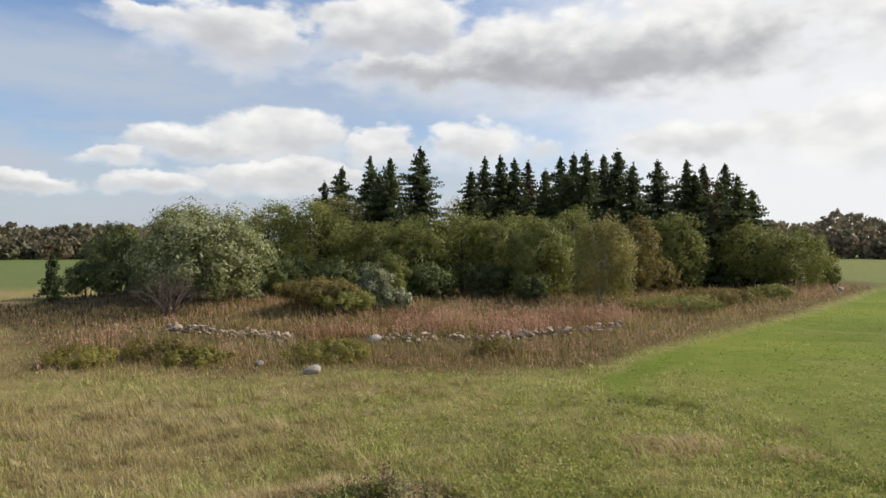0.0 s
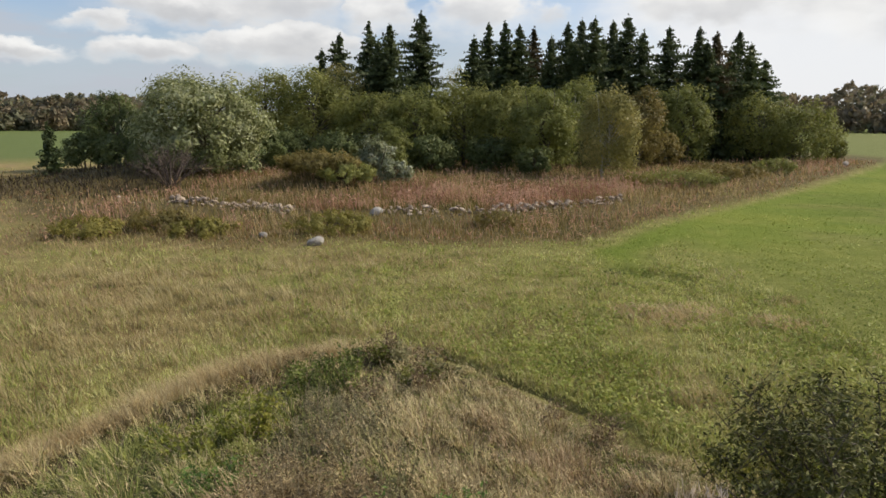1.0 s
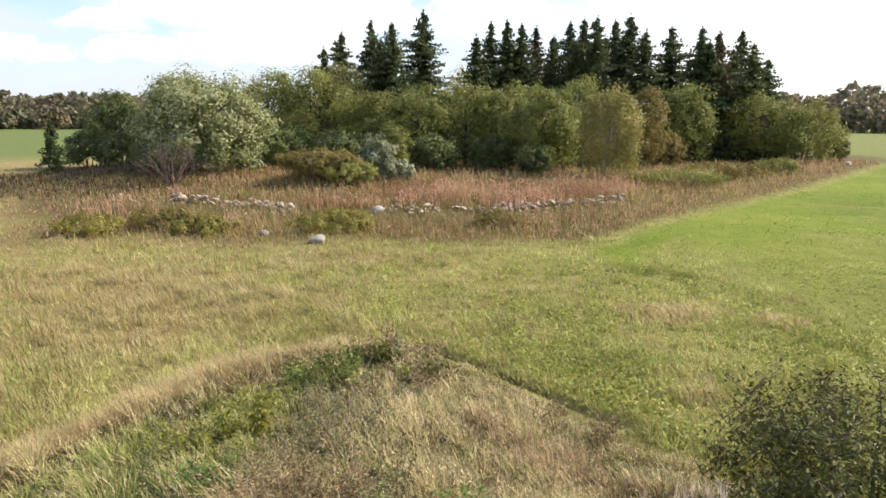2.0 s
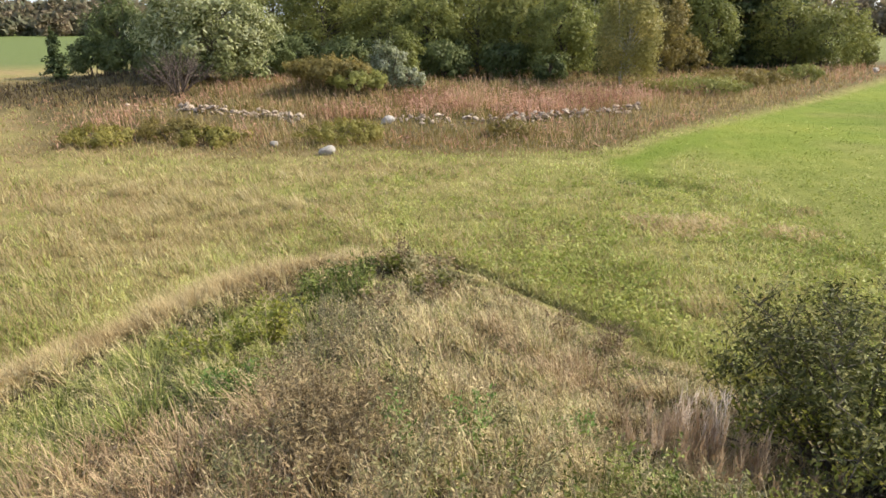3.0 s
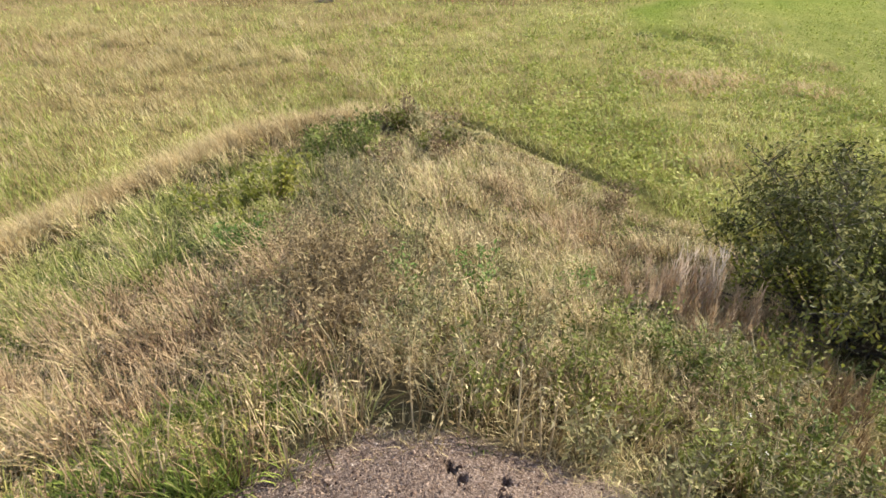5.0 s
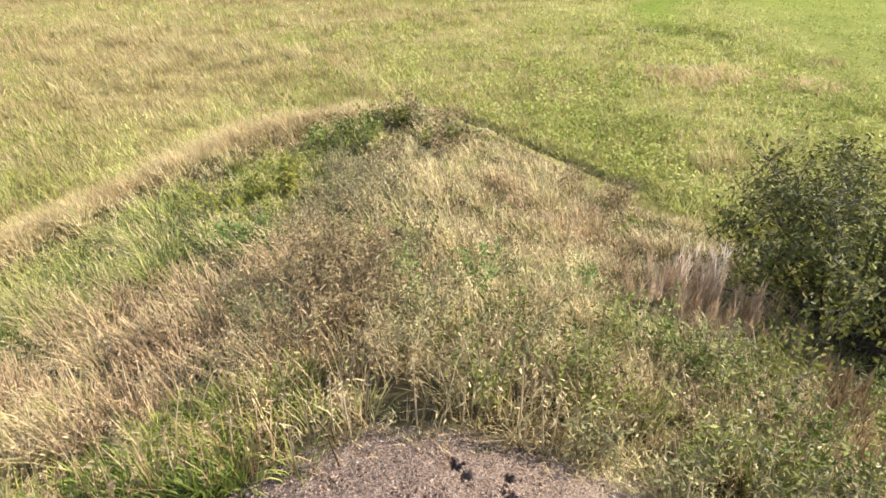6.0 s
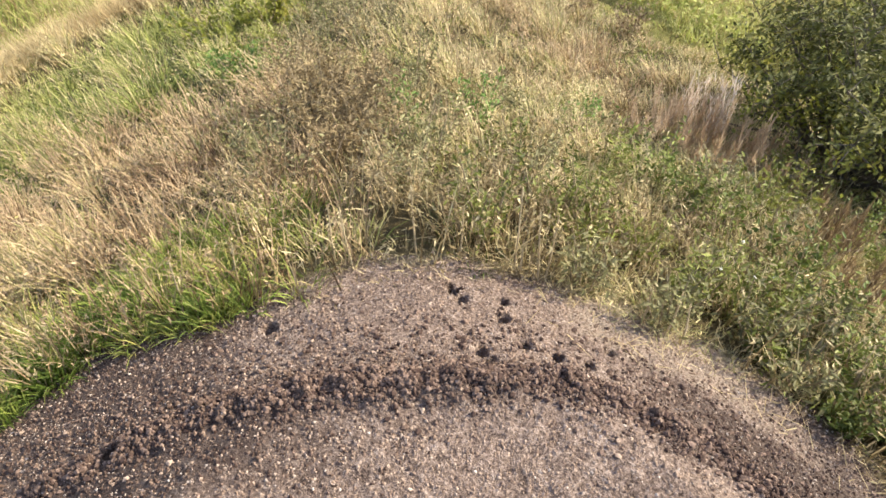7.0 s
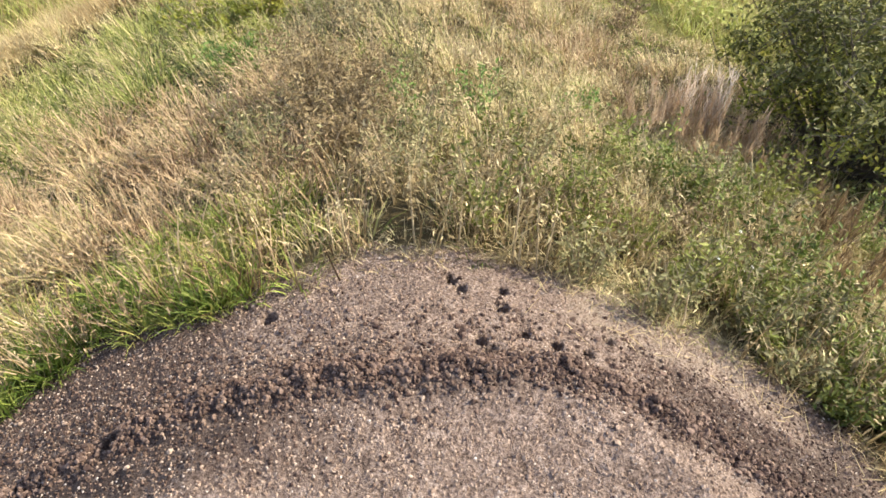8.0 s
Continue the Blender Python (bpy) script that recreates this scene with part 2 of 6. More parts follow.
M_GREY = foliage("grey_herb", [(0.103, 0.097, 0.037), (0.207, 0.193, 0.083), (0.350, 0.320, 0.166)], 1.0, 0.28, spread=0.95, vary=0.75)
M_MUG = foliage("mugwort_leaves", [(0.074, 0.070, 0.030), (0.161, 0.147, 0.069), (0.342, 0.308, 0.172)], 2.5, 0.25, spread=0.60, vary=0.75)
M_DOCK = foliage("dock_leaves", [(0.120, 0.078, 0.042), (0.240, 0.171, 0.095), (0.468, 0.354, 0.209)], 2.0, 0.28, vary=0.9)
M_PLUME = foliage("pale_plume", [(0.497, 0.400, 0.313), (0.670, 0.562, 0.464), (0.778, 0.670, 0.572)], 2.0, 0.45)
M_RUST = foliage("rust_stems", [(0.234, 0.155, 0.092), (0.404, 0.292, 0.189), (0.596, 0.468, 0.334)], 1.5, 0.42)
M_PETAL = foliage("white_petals", [(0.70, 0.70, 0.66), (0.78, 0.78, 0.74)], 1.0, 0.2)
L_WILLOW = foliage("willow_leaves", [(0.13, 0.145, 0.05), (0.22, 0.24, 0.09), (0.34, 0.35, 0.16), (0.47, 0.48, 0.29)], 0.5, 0.42, vary=0.95)
L_SILVER = foliage("silver_willow_leaves", [(0.148, 0.167, 0.074), (0.237, 0.255, 0.133), (0.370, 0.385, 0.252), (0.474, 0.481, 0.355)], 0.8, 0.38, vary=0.9)
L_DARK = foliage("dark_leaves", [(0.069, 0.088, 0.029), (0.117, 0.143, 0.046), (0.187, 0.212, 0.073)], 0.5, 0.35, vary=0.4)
L_OLIVE = foliage("olive_leaves", [(0.158, 0.169, 0.045), (0.235, 0.242, 0.066), (0.339, 0.336, 0.106)], 0.4, 0.48, vary=0.32)
L_GREEN = foliage("green_leaves", [(0.134, 0.152, 0.041), (0.214, 0.229, 0.062), (0.327, 0.331, 0.100)], 0.4, 0.48, vary=0.32)
L_BIRCH = foliage("birch_leaves", [(0.198, 0.191, 0.059), (0.297, 0.271, 0.090), (0.436, 0.370, 0.139)], 0.5, 0.45, vary=0.45)
L_BRAMBLE = foliage("bramble_leaves", [(0.160, 0.148, 0.034), (0.244, 0.219, 0.051), (0.352, 0.298, 0.084)], 0.7, 0.46, vary=0.5)
L_RUST = foliage("turning_leaves", [(0.150, 0.126, 0.040), (0.222, 0.180, 0.054), (0.312, 0.240, 0.078)], 0.5, 0.46, vary=0.35)
# the last, pale tone paints highlights of sunlit leaves into the bush
L_BUSH = foliage("bush_leaves", [(0.039, 0.044, 0.009), (0.075, 0.082, 0.018), (0.135, 0.136, 0.036), (0.337, 0.316, 0.122)], 2.5, 0.30, 0.5, 0.22, 0.25, 0.9)
L_SPRUCE = foliage("spruce_needles", [(0.050, 0.068, 0.028), (0.080, 0.102, 0.041), (0.128, 0.150, 0.063)], 0.4, 0.28, vary=0.4)
L_SPRUCE_BROWN = foliage("browning_spruce", [(0.068, 0.060, 0.027), (0.105, 0.083, 0.039), (0.150, 0.108, 0.053)], 0.4, 0.25, vary=0.4)
L_SPRUCE_LIGHT = foliage("light_spruce", [(0.066, 0.090, 0.035), (0.103, 0.128, 0.049), (0.154, 0.169, 0.062)], 0.4, 0.25, vary=0.4)
# autumn leaf colours, paled and blued to paint in distance haze
L_WOODS = foliage("hazed_wood_leaves", [(0.136, 0.157, 0.093), (0.191, 0.184, 0.112), (0.273, 0.210, 0.138), (0.182, 0.210, 0.123)], 0.06, 0.4, vary=0.2)
B_BARK = solid("grey_brown_bark", [(0.05, 0.04, 0.03), (0.11, 0.09, 0.07), (0.17, 0.15, 0.12)], 5.0, stretch=(3, 3, 0.6))
B_BIRCH = solid("birch_bark", [(0.08, 0.07, 0.06), (0.45, 0.43, 0.38), (0.62, 0.60, 0.55)], 4.0, stretch=(1, 1, 2.5))
B_TWIG = solid("bare_twig", [(0.15, 0.115, 0.07), (0.24, 0.19, 0.12), (0.33, 0.27, 0.18)], 8.0)
B_PURPLE = solid("grey_brown_twig", [(0.068, 0.051, 0.043), (0.116, 0.088, 0.073), (0.170, 0.133, 0.112)], 8.0)
B_DRY = solid("dry_stalk", [(0.30, 0.23, 0.13), (0.44, 0.35, 0.21), (0.55, 0.46, 0.30)], 9.0)
S_STONE = solid("field_stone", [(0.204, 0.156, 0.116), (0.382, 0.300, 0.227), (0.636, 0.516, 0.403)], 2.2, bump=0.8)
S_BOULDER = solid("pale_boulder", [(0.20, 0.18, 0.155), (0.34, 0.31, 0.275), (0.47, 0.44, 0.40)], 3.0, bump=0.8)


def pebble_material():
    mat, n, bsdf, end = surface("pebbles", 0.75, 0.35)
    geo = n.add("ShaderNodeNewGeometry")
    col = n.ramp(geo.outputs["Random Per Island"], [(0.0, (0.22, 0.16, 0.125)), (0.5, (0.36, 0.28, 0.225)), (0.85, (0.48, 0.39, 0.325)), (1.0, (0.64, 0.55, 0.47))])
    n.put(bsdf.inputs["Base Color"], n.mix(0.6, col, n.ramp(n.noise(geo.outputs["Position"], 160.0, 3.0), [(0.3, (0.5, 0.5, 0.5)), (0.7, (1.0, 1.0, 1.0))]), "MULTIPLY"))
    return mat


S_PEBBLE = pebble_material()


def clod_material(name, colors):
    mat, n, bsdf, end = surface(name, 0.95, 0.15)
    geo = n.add("ShaderNodeNewGeometry")
    grain = n.ramp(n.noise(geo.outputs["Position"], 220.0, 4.0, 0.7), [(0.3, (0.45, 0.45, 0.45)), (0.7, (1.25, 1.25, 1.25))])
    col = n.ramp(geo.outputs["Random Per Island"], [(i / 2, c) for i, c in enumerate(colors)])
    n.put(bsdf.inputs["Base Color"], n.mix(1.0, col, grain, "MULTIPLY"))
    return mat


S_CRUMB = clod_material("soil_crumbs", [(0.204, 0.138, 0.103), (0.321, 0.232, 0.176), (0.439, 0.332, 0.257)])
S_CLOD = clod_material("soil_clods", [(0.059, 0.036, 0.030), (0.120, 0.080, 0.061), (0.235, 0.162, 0.128)])


def ground_material():
    """One ground: gravelly soil, meadow, mown grass and dry field, blended by where each lies."""
    mat, n, bsdf, end = surface("ground", 0.95, 0.15)
    place = n.add("ShaderNodeNewGeometry").outputs["Position"]
    big, mid, fine = n.noise(place, 0.12, 5.0), n.noise(place, 1.3, 5.0, 0.65), n.noise(place, 14.0, 5.0, 0.7)
    grit, sand = n.noise(place, 90.0, 4.0, 0.7), n.noise(place, 330.0, 3.0, 0.6)

    def attr(name):
        return n.add("ShaderNodeAttribute", attr=name).outputs["Fac"]

    mixed = n.math("MULTIPLY_ADD", mid, 0.55, n.math("MULTIPLY", fine, 0.45))
    meadow = n.ramp(mixed, [(0.30, (0.105, 0.098, 0.028)), (0.46, (0.20, 0.19, 0.055)), (0.58, (0.285, 0.26, 0.085)), (0.72, (0.36, 0.30, 0.125))])
    straw = n.ramp(mixed, [(0.30, (0.165, 0.12, 0.05)), (0.5, (0.29, 0.212, 0.10)), (0.7, (0.39, 0.295, 0.15))])
    mown = n.ramp(n.math("MULTIPLY_ADD", big, 0.5, n.math("MULTIPLY", mixed, 0.5)), [(0.36, (0.105, 0.140, 0.017)), (0.5, (0.150, 0.195, 0.025)), (0.62, (0.212, 0.236, 0.038))])
    bank = n.ramp(mixed, [(0.3, (0.05, 0.042, 0.018)), (0.5, (0.11, 0.085, 0.035)), (0.7, (0.18, 0.13, 0.06))])
    litter = n.ramp(mixed, [(0.3, (0.035, 0.027, 0.014)), (0.5, (0.085, 0.066, 0.031)), (0.7, (0.17, 0.132, 0.066))])
    soil = n.ramp(n.math("MULTIPLY_ADD", grit, 0.65, n.math("MULTIPLY", fine, 0.35)), [(0.37, (0.05, 0.034, 0.027)), (0.46, (0.155, 0.11, 0.088)), (0.55, (0.28, 0.208, 0.17)), (0.64, (0.47, 0.375, 0.312))])
    damp = n.ramp(n.math("MULTIPLY_ADD", grit, 0.6, n.math("MULTIPLY", fine, 0.4)), [(0.3, (0.035, 0.023, 0.019)), (0.5, (0.08, 0.056, 0.046)), (0.7, (0.17, 0.128, 0.105))])
    sandy = n.ramp(n.math("MULTIPLY_ADD", sand, 0.5, n.math("MULTIPLY", grit, 0.5)), [(0.3, (0.19, 0.145, 0.105)), (0.5, (0.32, 0.25, 0.19)), (0.7, (0.45, 0.365, 0.285))])
    col = n.mix(attr("straw"), meadow, straw)
    col = n.mix(attr("mown"), col, mown)
    crop = n.ramp(mixed, [(0.3, (0.08, 0.115, 0.034)), (0.5, (0.115, 0.155, 0.047)), (0.7, (0.15, 0.18, 0.062))])
    col = n.mix(attr("crop"), col, crop)
    col = n.mix(attr("bank"), col, bank)
    col = n.mix(attr("heap"), col, litter)
    col = n.mix(attr("gravel"), col, n.mix(attr("sandy"), n.mix(attr("damp"), soil, damp), sandy))
    n.put(bsdf.inputs["Base Color"], col)
    b = n.add("ShaderNodeBump")
    b.inputs["Strength"].default_value, b.inputs["Distance"].default_value = 0.9, 0.02
    n.put(b.inputs["Height"], n.math("ADD", n.math("MULTIPLY", fine, 1.5), n.math("ADD", grit, n.math("MULTIPLY", sand, 0.4))))
    n.put(bsdf.inputs["Normal"], b.outputs[0])
    return mat


M_GROUND = ground_material()

# ---------------------------------------------------------------- mesh tools
rng = np.random.default_rng(7)
TABLE = np.random.default_rng(11).random((256, 256))


def vnoise(x, y):
    """Smooth value noise, 0 to 1."""
    ix, iy = np.floor(x).astype(int), np.floor(y).astype(int)
    fx, fy = x - ix, y - iy
    fx, fy = fx * fx * (3 - 2 * fx), fy * fy * (3 - 2 * fy)
    a, b = TABLE[ix & 255, iy & 255], TABLE[(ix + 1) & 255, iy & 255]
    c, d = TABLE[ix & 255, (iy + 1) & 255], TABLE[(ix + 1) & 255, (iy + 1) & 255]
    return (a * (1 - fx) + b * fx) * (1 - fy) + (c * (1 - fx) + d * fx) * fy


def fbm(x, y, scale, octaves=4, shift=0.0):
    total, weight, amp = 0.0, 0.0, 1.0
    for k in range(octaves):
        total = total + amp * vnoise(x * scale + shift + 17.3 * k, y * scale - shift + 9.1 * k)
        weight, amp, scale = weight + amp, amp * 0.5, scale * 2.03
    return total / weight


def smooth(v, lo, hi):
    t = np.clip((v - lo) / (hi - lo), 0, 1)
    return t * t * (3 - 2 * t)


class Soup:
    """Gathers vertices and faces of one mesh."""

    def __init__(self):
        self.v, self.f, self.n = [], [], 0

    def add(self, verts, faces):
        verts = np.asarray(verts, dtype=np.float32).reshape(-1, 3)
        self.v.append(verts)
        self.f.append(np.asarray(faces, dtype=np.int32) + self.n)
        self.n += len(verts)

    def mesh(self, name, material, soft=False):
        me = bpy.data.meshes.new(name)
        v = np.concatenate(self.v)
        sizes = np.concatenate([np.full(len(f), f.shape[1], dtype=np.int32) for f in self.f])
        loops = np.concatenate([f.ravel() for f in self.f])
        me.vertices.add(len(v))
        me.vertices.foreach_set("co", v.ravel())
        me.loops.add(len(loops))
        me.loops.foreach_set("vertex_index", loops)
        me.polygons.add(len(sizes))
        me.polygons.foreach_set("loop_start", np.concatenate([[0], np.cumsum(sizes)[:-1]]).astype(np.int32))
        me.polygons.foreach_set("loop_total", sizes)
        me.update(calc_edges=True)
        me.polygons.foreach_set("use_smooth", np.full(len(sizes), soft))
        me.materials.append(material)
        return me


def part(name, soup, material, parent, label="", soft=False):
    ob = new(name, soup.mesh(name, material, soft))
    ob.parent = parent
    return tagged(ob, label)


def thing(name, x, y, z, label, category, group="", kind=""):
    ob = new(name)
    ob.location = (x, y, z)
    ob.empty_display_size = 0.1
    return tagged(ob, label, category, group, kind)


def tube(soup, points, radii, sides=6):
    """A bent tapering round stem through the points."""
    pts = np.asarray(points, dtype=float)
    way = np.gradient(pts, axis=0)
    way /= np.linalg.norm(way, axis=1)[:, None] + 1e-9
    side = np.cross(way, (0.31, 0.17, 0.94) if abs(way[0][2]) < 0.9 else (1.0, 0.2, 0.1))
    side /= np.linalg.norm(side, axis=1)[:, None] + 1e-9
    up = np.cross(side, way)
    a = np.arange(sides) * 2 * np.pi / sides
    ring = np.cos(a)[None, :, None] * side[:, None, :] + np.sin(a)[None, :, None] * up[:, None, :]
    v = pts[:, None, :] + ring * np.asarray(radii)[:, None, None]
    k, n = np.arange(sides), len(pts)
    faces = np.concatenate([np.stack([i * sides + k, i * sides + (k + 1) % sides, (i + 1) * sides + (k + 1) % sides, (i + 1) * sides + k], 1) for i in range(n - 1)])
    soup.add(v, faces)


def blades(soup, p, height, width, turn, lean, bend, segs=2):
    """Grass blades: tapered strips that rise from p, lean along the angle turn and bend over."""
    n = len(p)
    height, width, turn, lean, bend = (np.broadcast_to(np.asarray(q, dtype=float), (n,)) for q in (height, width, turn, lean, bend))
    out = np.stack([np.cos(turn), np.sin(turn), np.zeros(n)], 1)
    face = turn + rng.uniform(0.6, 2.5, n)
    side = np.stack([np.cos(face), np.sin(face), np.zeros(n)], 1)
    rows = []
    for k in range(segs + 1):
        s = k / segs
        off = (lean * s + bend * s * s) * height
        c = p + out * off[:, None]
        c[:, 2] += height * s * np.sqrt(np.maximum(0.05, 1 - 0.55 * np.minimum(1.3, lean + bend * s) ** 2))
        if k < segs:
            w = (width * (1 - 0.55 * s) * 0.5)[:, None] * side
            rows += [c - w, c + w]
        else:
            rows.append(c)
    m = 2 * segs + 1
    v = np.stack(rows, 1)
    base = (np.arange(n) * m)[:, None]
    start = soup.n
    soup.add(v, np.concatenate([base + np.array([[2 * segs - 2, 2 * segs - 1, 2 * segs]])]))
    if segs > 1:
        quads = np.concatenate([base + np.array([[2 * k, 2 * k + 1, 2 * k + 3, 2 * k + 2]]) for k in range(segs - 1)])
        soup.f.append((quads + start).astype(np.int32))
    return rows[-1]


def leaves(soup, p, length, width, normal=None, scatter=1.0, fold=0.0):
    """Pointed leaves (four corners) at p, facing roughly along normal."""
    n = len(p)
    length, width = np.broadcast_to(length, (n,)), np.broadcast_to(width, (n,))
    r = rng.normal(size=(n, 3)) * scatter
    if normal is not None:
        r = r + normal
    r /= np.linalg.norm(r, axis=1)[:, None] + 1e-9
    a = rng.normal(size=(n, 3))
    a -= r * np.sum(a * r, axis=1)[:, None]
    a /= np.linalg.norm(a, axis=1)[:, None] + 1e-9
    b = np.cross(r, a)
    l, w = length[:, None] * 0.5, width[:, None] * 0.5
    v = np.stack([p - a * l, p + b * w + a * l * 0.1 + r * w * fold, p + a * l, p - b * w + a * l * 0.1 + r * w * fold], 1)
    base = (np.arange(n) * 4)[:, None]
    if fold:
        soup.add(v, np.concatenate([base + np.array([[0, 1, 2]]), base + np.array([[0, 2, 3]])]))
    else:
        soup.add(v, base + np.array([[0, 1, 2, 3]]))


# ---------------------------------------------------------------- the lie of the land
# The heap: foot line in plan, round the top.
TOP = np.array([0.0, 0.2])
FOOT = np.array([(-0.7, 11.0), (0.9, 9.3), (2.4, 7.55), (4.2, 5.3), (5.5, 2.0), (5.5, -3.0), (3.0, -7.0), (-4.0, -7.0), (-6.8, -3.0),
                 (-6.2, 2.5), (-5.1, 6.1), (-4.4, 7.5), (-3.45, 9.2), (-2.4, 10.1)])


def foot_radius():
    ang = np.linspace(-np.pi, np.pi, 721)
    d = np.stack([np.cos(ang), np.sin(ang)], 1)
    best = np.full(721, 99.0)
    a, b = FOOT - TOP, np.roll(FOOT, -1, axis=0) - TOP
    for p, q in zip(a, b):
        e = q - p
        den = d[:, 0] * e[1] - d[:, 1] * e[0]
        den = np.where(abs(den) < 1e-9, 1e-9, den)
        k = (p[0] * e[1] - p[1] * e[0]) / den
        u = (p[0] * d[:, 1] - p[1] * d[:, 0]) / den
        best = np.where((k > 0) & (u >= -1e-6) & (u <= 1 + 1e-6) & (k < best), k, best)
    wide = np.concatenate([best[-9:-1], best, best[1:9]])
    return ang, np.convolve(wide, np.ones(9) / 9, "same")[8:-8]


FOOT_ANG, FOOT_R = foot_radius()
FRONT = np.array([(-60, 40), (-30, 33), (-20, 29), (-13.2, 20.4), (-8, 20.2), (-4, 19.6), (2, 20.2), (4.4, 20.6), (7.7, 24.5), (11.9, 28.8), (17.6, 34.4), (23, 40), (30.2, 48.4), (45, 65)], dtype=float)
MOWN = np.array([(4.3, 16.0), (4.4, 19.2), (5.9, 21.0), (7.7, 23.4), (11.9, 27.8), (17.6, 33.6), (23, 39.2), (30.2, 47.4), (50, 70), (120, 150)], dtype=float)
WALL = np.array([(-21.0, 31.5), (-14.9, 29.2), (-12.6, 29.7), (-11.1, 28.9), (-9.5, 28.3), (-7.9, 27.5), (-6.4, 26.8), (-5.2, 26.7), (-2.7, 27.1), (-0.1, 27.1), (1.6, 27.2), (3.0, 27.6), (4.0, 28.2), (5.7, 28.8), (8.0, 29.9), (11.6, 33.3), (16.2, 38.9), (21.1, 44.0), (34.3, 56.0)])


def heap(x, y):
    dx, dy = x - TOP[0], y - TOP[1]
    rho, th = np.hypot(dx, dy), np.arctan2(dy, dx)
    return rho, th, np.interp(th, FOOT_ANG, FOOT_R)


def gravel_edge(th):
    e = np.interp(th, [0.0, 0.47, 0.70, 0.9, 1.12, 1.57, 1.72, 1.9, 2.2, 2.42, 2.63, 3.1], [1.70, 1.68, 1.66, 1.54, 1.49, 1.48, 1.44, 1.47, 1.62, 1.83, 1.95, 2.05])
    return e + 0.09 * (vnoise(th * 9 + 40, th * 0 + 3.3) - 0.5) + 0.05 * (vnoise(th * 31 + 4, th * 0 + 7.3) - 0.5)


def rim(th):
    th = np.where(th < -1.2, th + 2 * np.pi, th)
    return np.interp(th, [0.3, 0.58, 0.81, 1.18, 1.46, 1.77, 2.18, 2.58, 2.72, 3.1, 5.0], [1.25, 1.08, 0.965, 0.905, 0.83, 0.805, 0.915, 1.18, 1.35, 1.6, 1.25])


def bank_amount(x, y):
    f = np.interp(x, FRONT[:, 0], FRONT[:, 1]) + (6.0 - 4.6 * smooth(x, 1.5, 7)) * (fbm(x, y, 0.28, 4) - 0.5)
    far = np.interp(x, [-60, -27, -15, 8, 20, 40], [45, 46, 56, 62, 66, 74])
    return smooth(y - f, -2.0 + 1.4 * smooth(x, 1.5, 7), 2.2 - 1.4 * smooth(x, 1.5, 7)) * (1 - smooth(y - far, 0, 8)) * smooth(x, -36, -24) * (1 - smooth(x, 40, 50))


def mown_amount(x, y):
    e = np.interp(y, MOWN[:, 1], MOWN[:, 0]) + 0.5 * (fbm(x, y, 0.5, 3, 5.0) - 0.5)
    strip = 1.3 * np.exp(-((x - e - 0.7) / 0.8) ** 2) * smooth(y, 14.5, 21.0)
    far = smooth(y - 0.25 * x, 12.5, 25.0) * np.clip(0.42 + 3.4 * (fbm(x * 0.8, y * 1.3, 0.36, 4, 15.0) - 0.5) + 0.55 * smooth(x, 12.0, 24.0), 0.05, 1.0)
    return smooth(x - e, -0.25, 0.25) * np.clip(0.12 + 0.38 * smooth(x, 5.0, 9.5) + 0.9 * np.maximum(strip, far), 0, 1) * smooth(y, 6, 10)


def straw_amount(x, y):
    a = 0.42 * smooth(fbm(x * 0.7, y * 1.3, 0.42, 4, 3.0), 0.40, 0.64) + 0.38 * smooth(fbm(x, y, 1.5, 3, 23.0), 0.40, 0.62)
    rho, th, fr = heap(x, y)
    return np.clip(a * (1 - smooth(x + 0.25 * y, 0.0, 9.0)) + 0.24 * (1 - smooth(x + 0.3 * y, -8.0, 3.0)), 0, 1) * (0.25 + 0.75 * smooth(rho - fr, 0.4, 3.5))


def land(x, y):
    x, y = np.asarray(x, dtype=float), np.asarray(y, dtype=float)
    rho, th, r = heap(x, y)
    p = np.clip((rho - 0.78) / (r - 0.78), 0, 1)
    z = 2.36 * (1 - p) ** 1.42
    z = z + 0.16 * (fbm(x, y, 0.8, 3, 8.0) - 0.5) * smooth(p, 0.05, 0.25) * (1 - smooth(p, 0.8, 1.0))
    z = z - 0.05 * smooth(rho - rim(th), -0.02, 0.12) * (1 - smooth(rho, 1.3, 2.2))
    dist = np.hypot(x, y)
    z = z + 0.10 * (fbm(x, y, 0.25, 3) - 0.5) * smooth(dist, 9, 14)
    z = z + 1.6 * (fbm(x, y, 0.012, 3, 2.0) - 0.5) * smooth(dist, 70, 220)
    # a furrow along the heap's foot on the mown side, and a rut in the field
    groove = np.exp(-((rho - r - 0.20) / 0.11) ** 2) * smooth(x, -0.6, 0.3) * (1 - smooth(x, 2.1, 2.7)) * (y > 0)
    z = z - 0.11 * groove
    z = z + 0.16 * np.exp(-((rho - r + 0.45) / 0.40) ** 2) * (1 - smooth(x, -1.2, -0.2)) * (y > 0)
    along = smooth(x, 4.0, 4.3) * (1 - smooth(x, 6.3, 6.8))
    z = z - 0.28 * along * np.exp(-((y - np.interp(x, [4.0, 5.0, 6.5], [17.1, 16.7, 15.2])) / 0.22) ** 2)
    z = z + 0.15 * bank_amount(x, y) * smooth(y, 24, 32)
    z = z + 0.95 * np.exp(-(((x + 18.5) / 5.0) ** 2 + ((y - 38.5) / 3.8) ** 2))      # the heath mound
    z = z + 1.25 * np.exp(-(((x + 6.4) / 2.6) ** 2 + ((y - 35.6) / 2.2) ** 2))      # the grassy hump
    return z


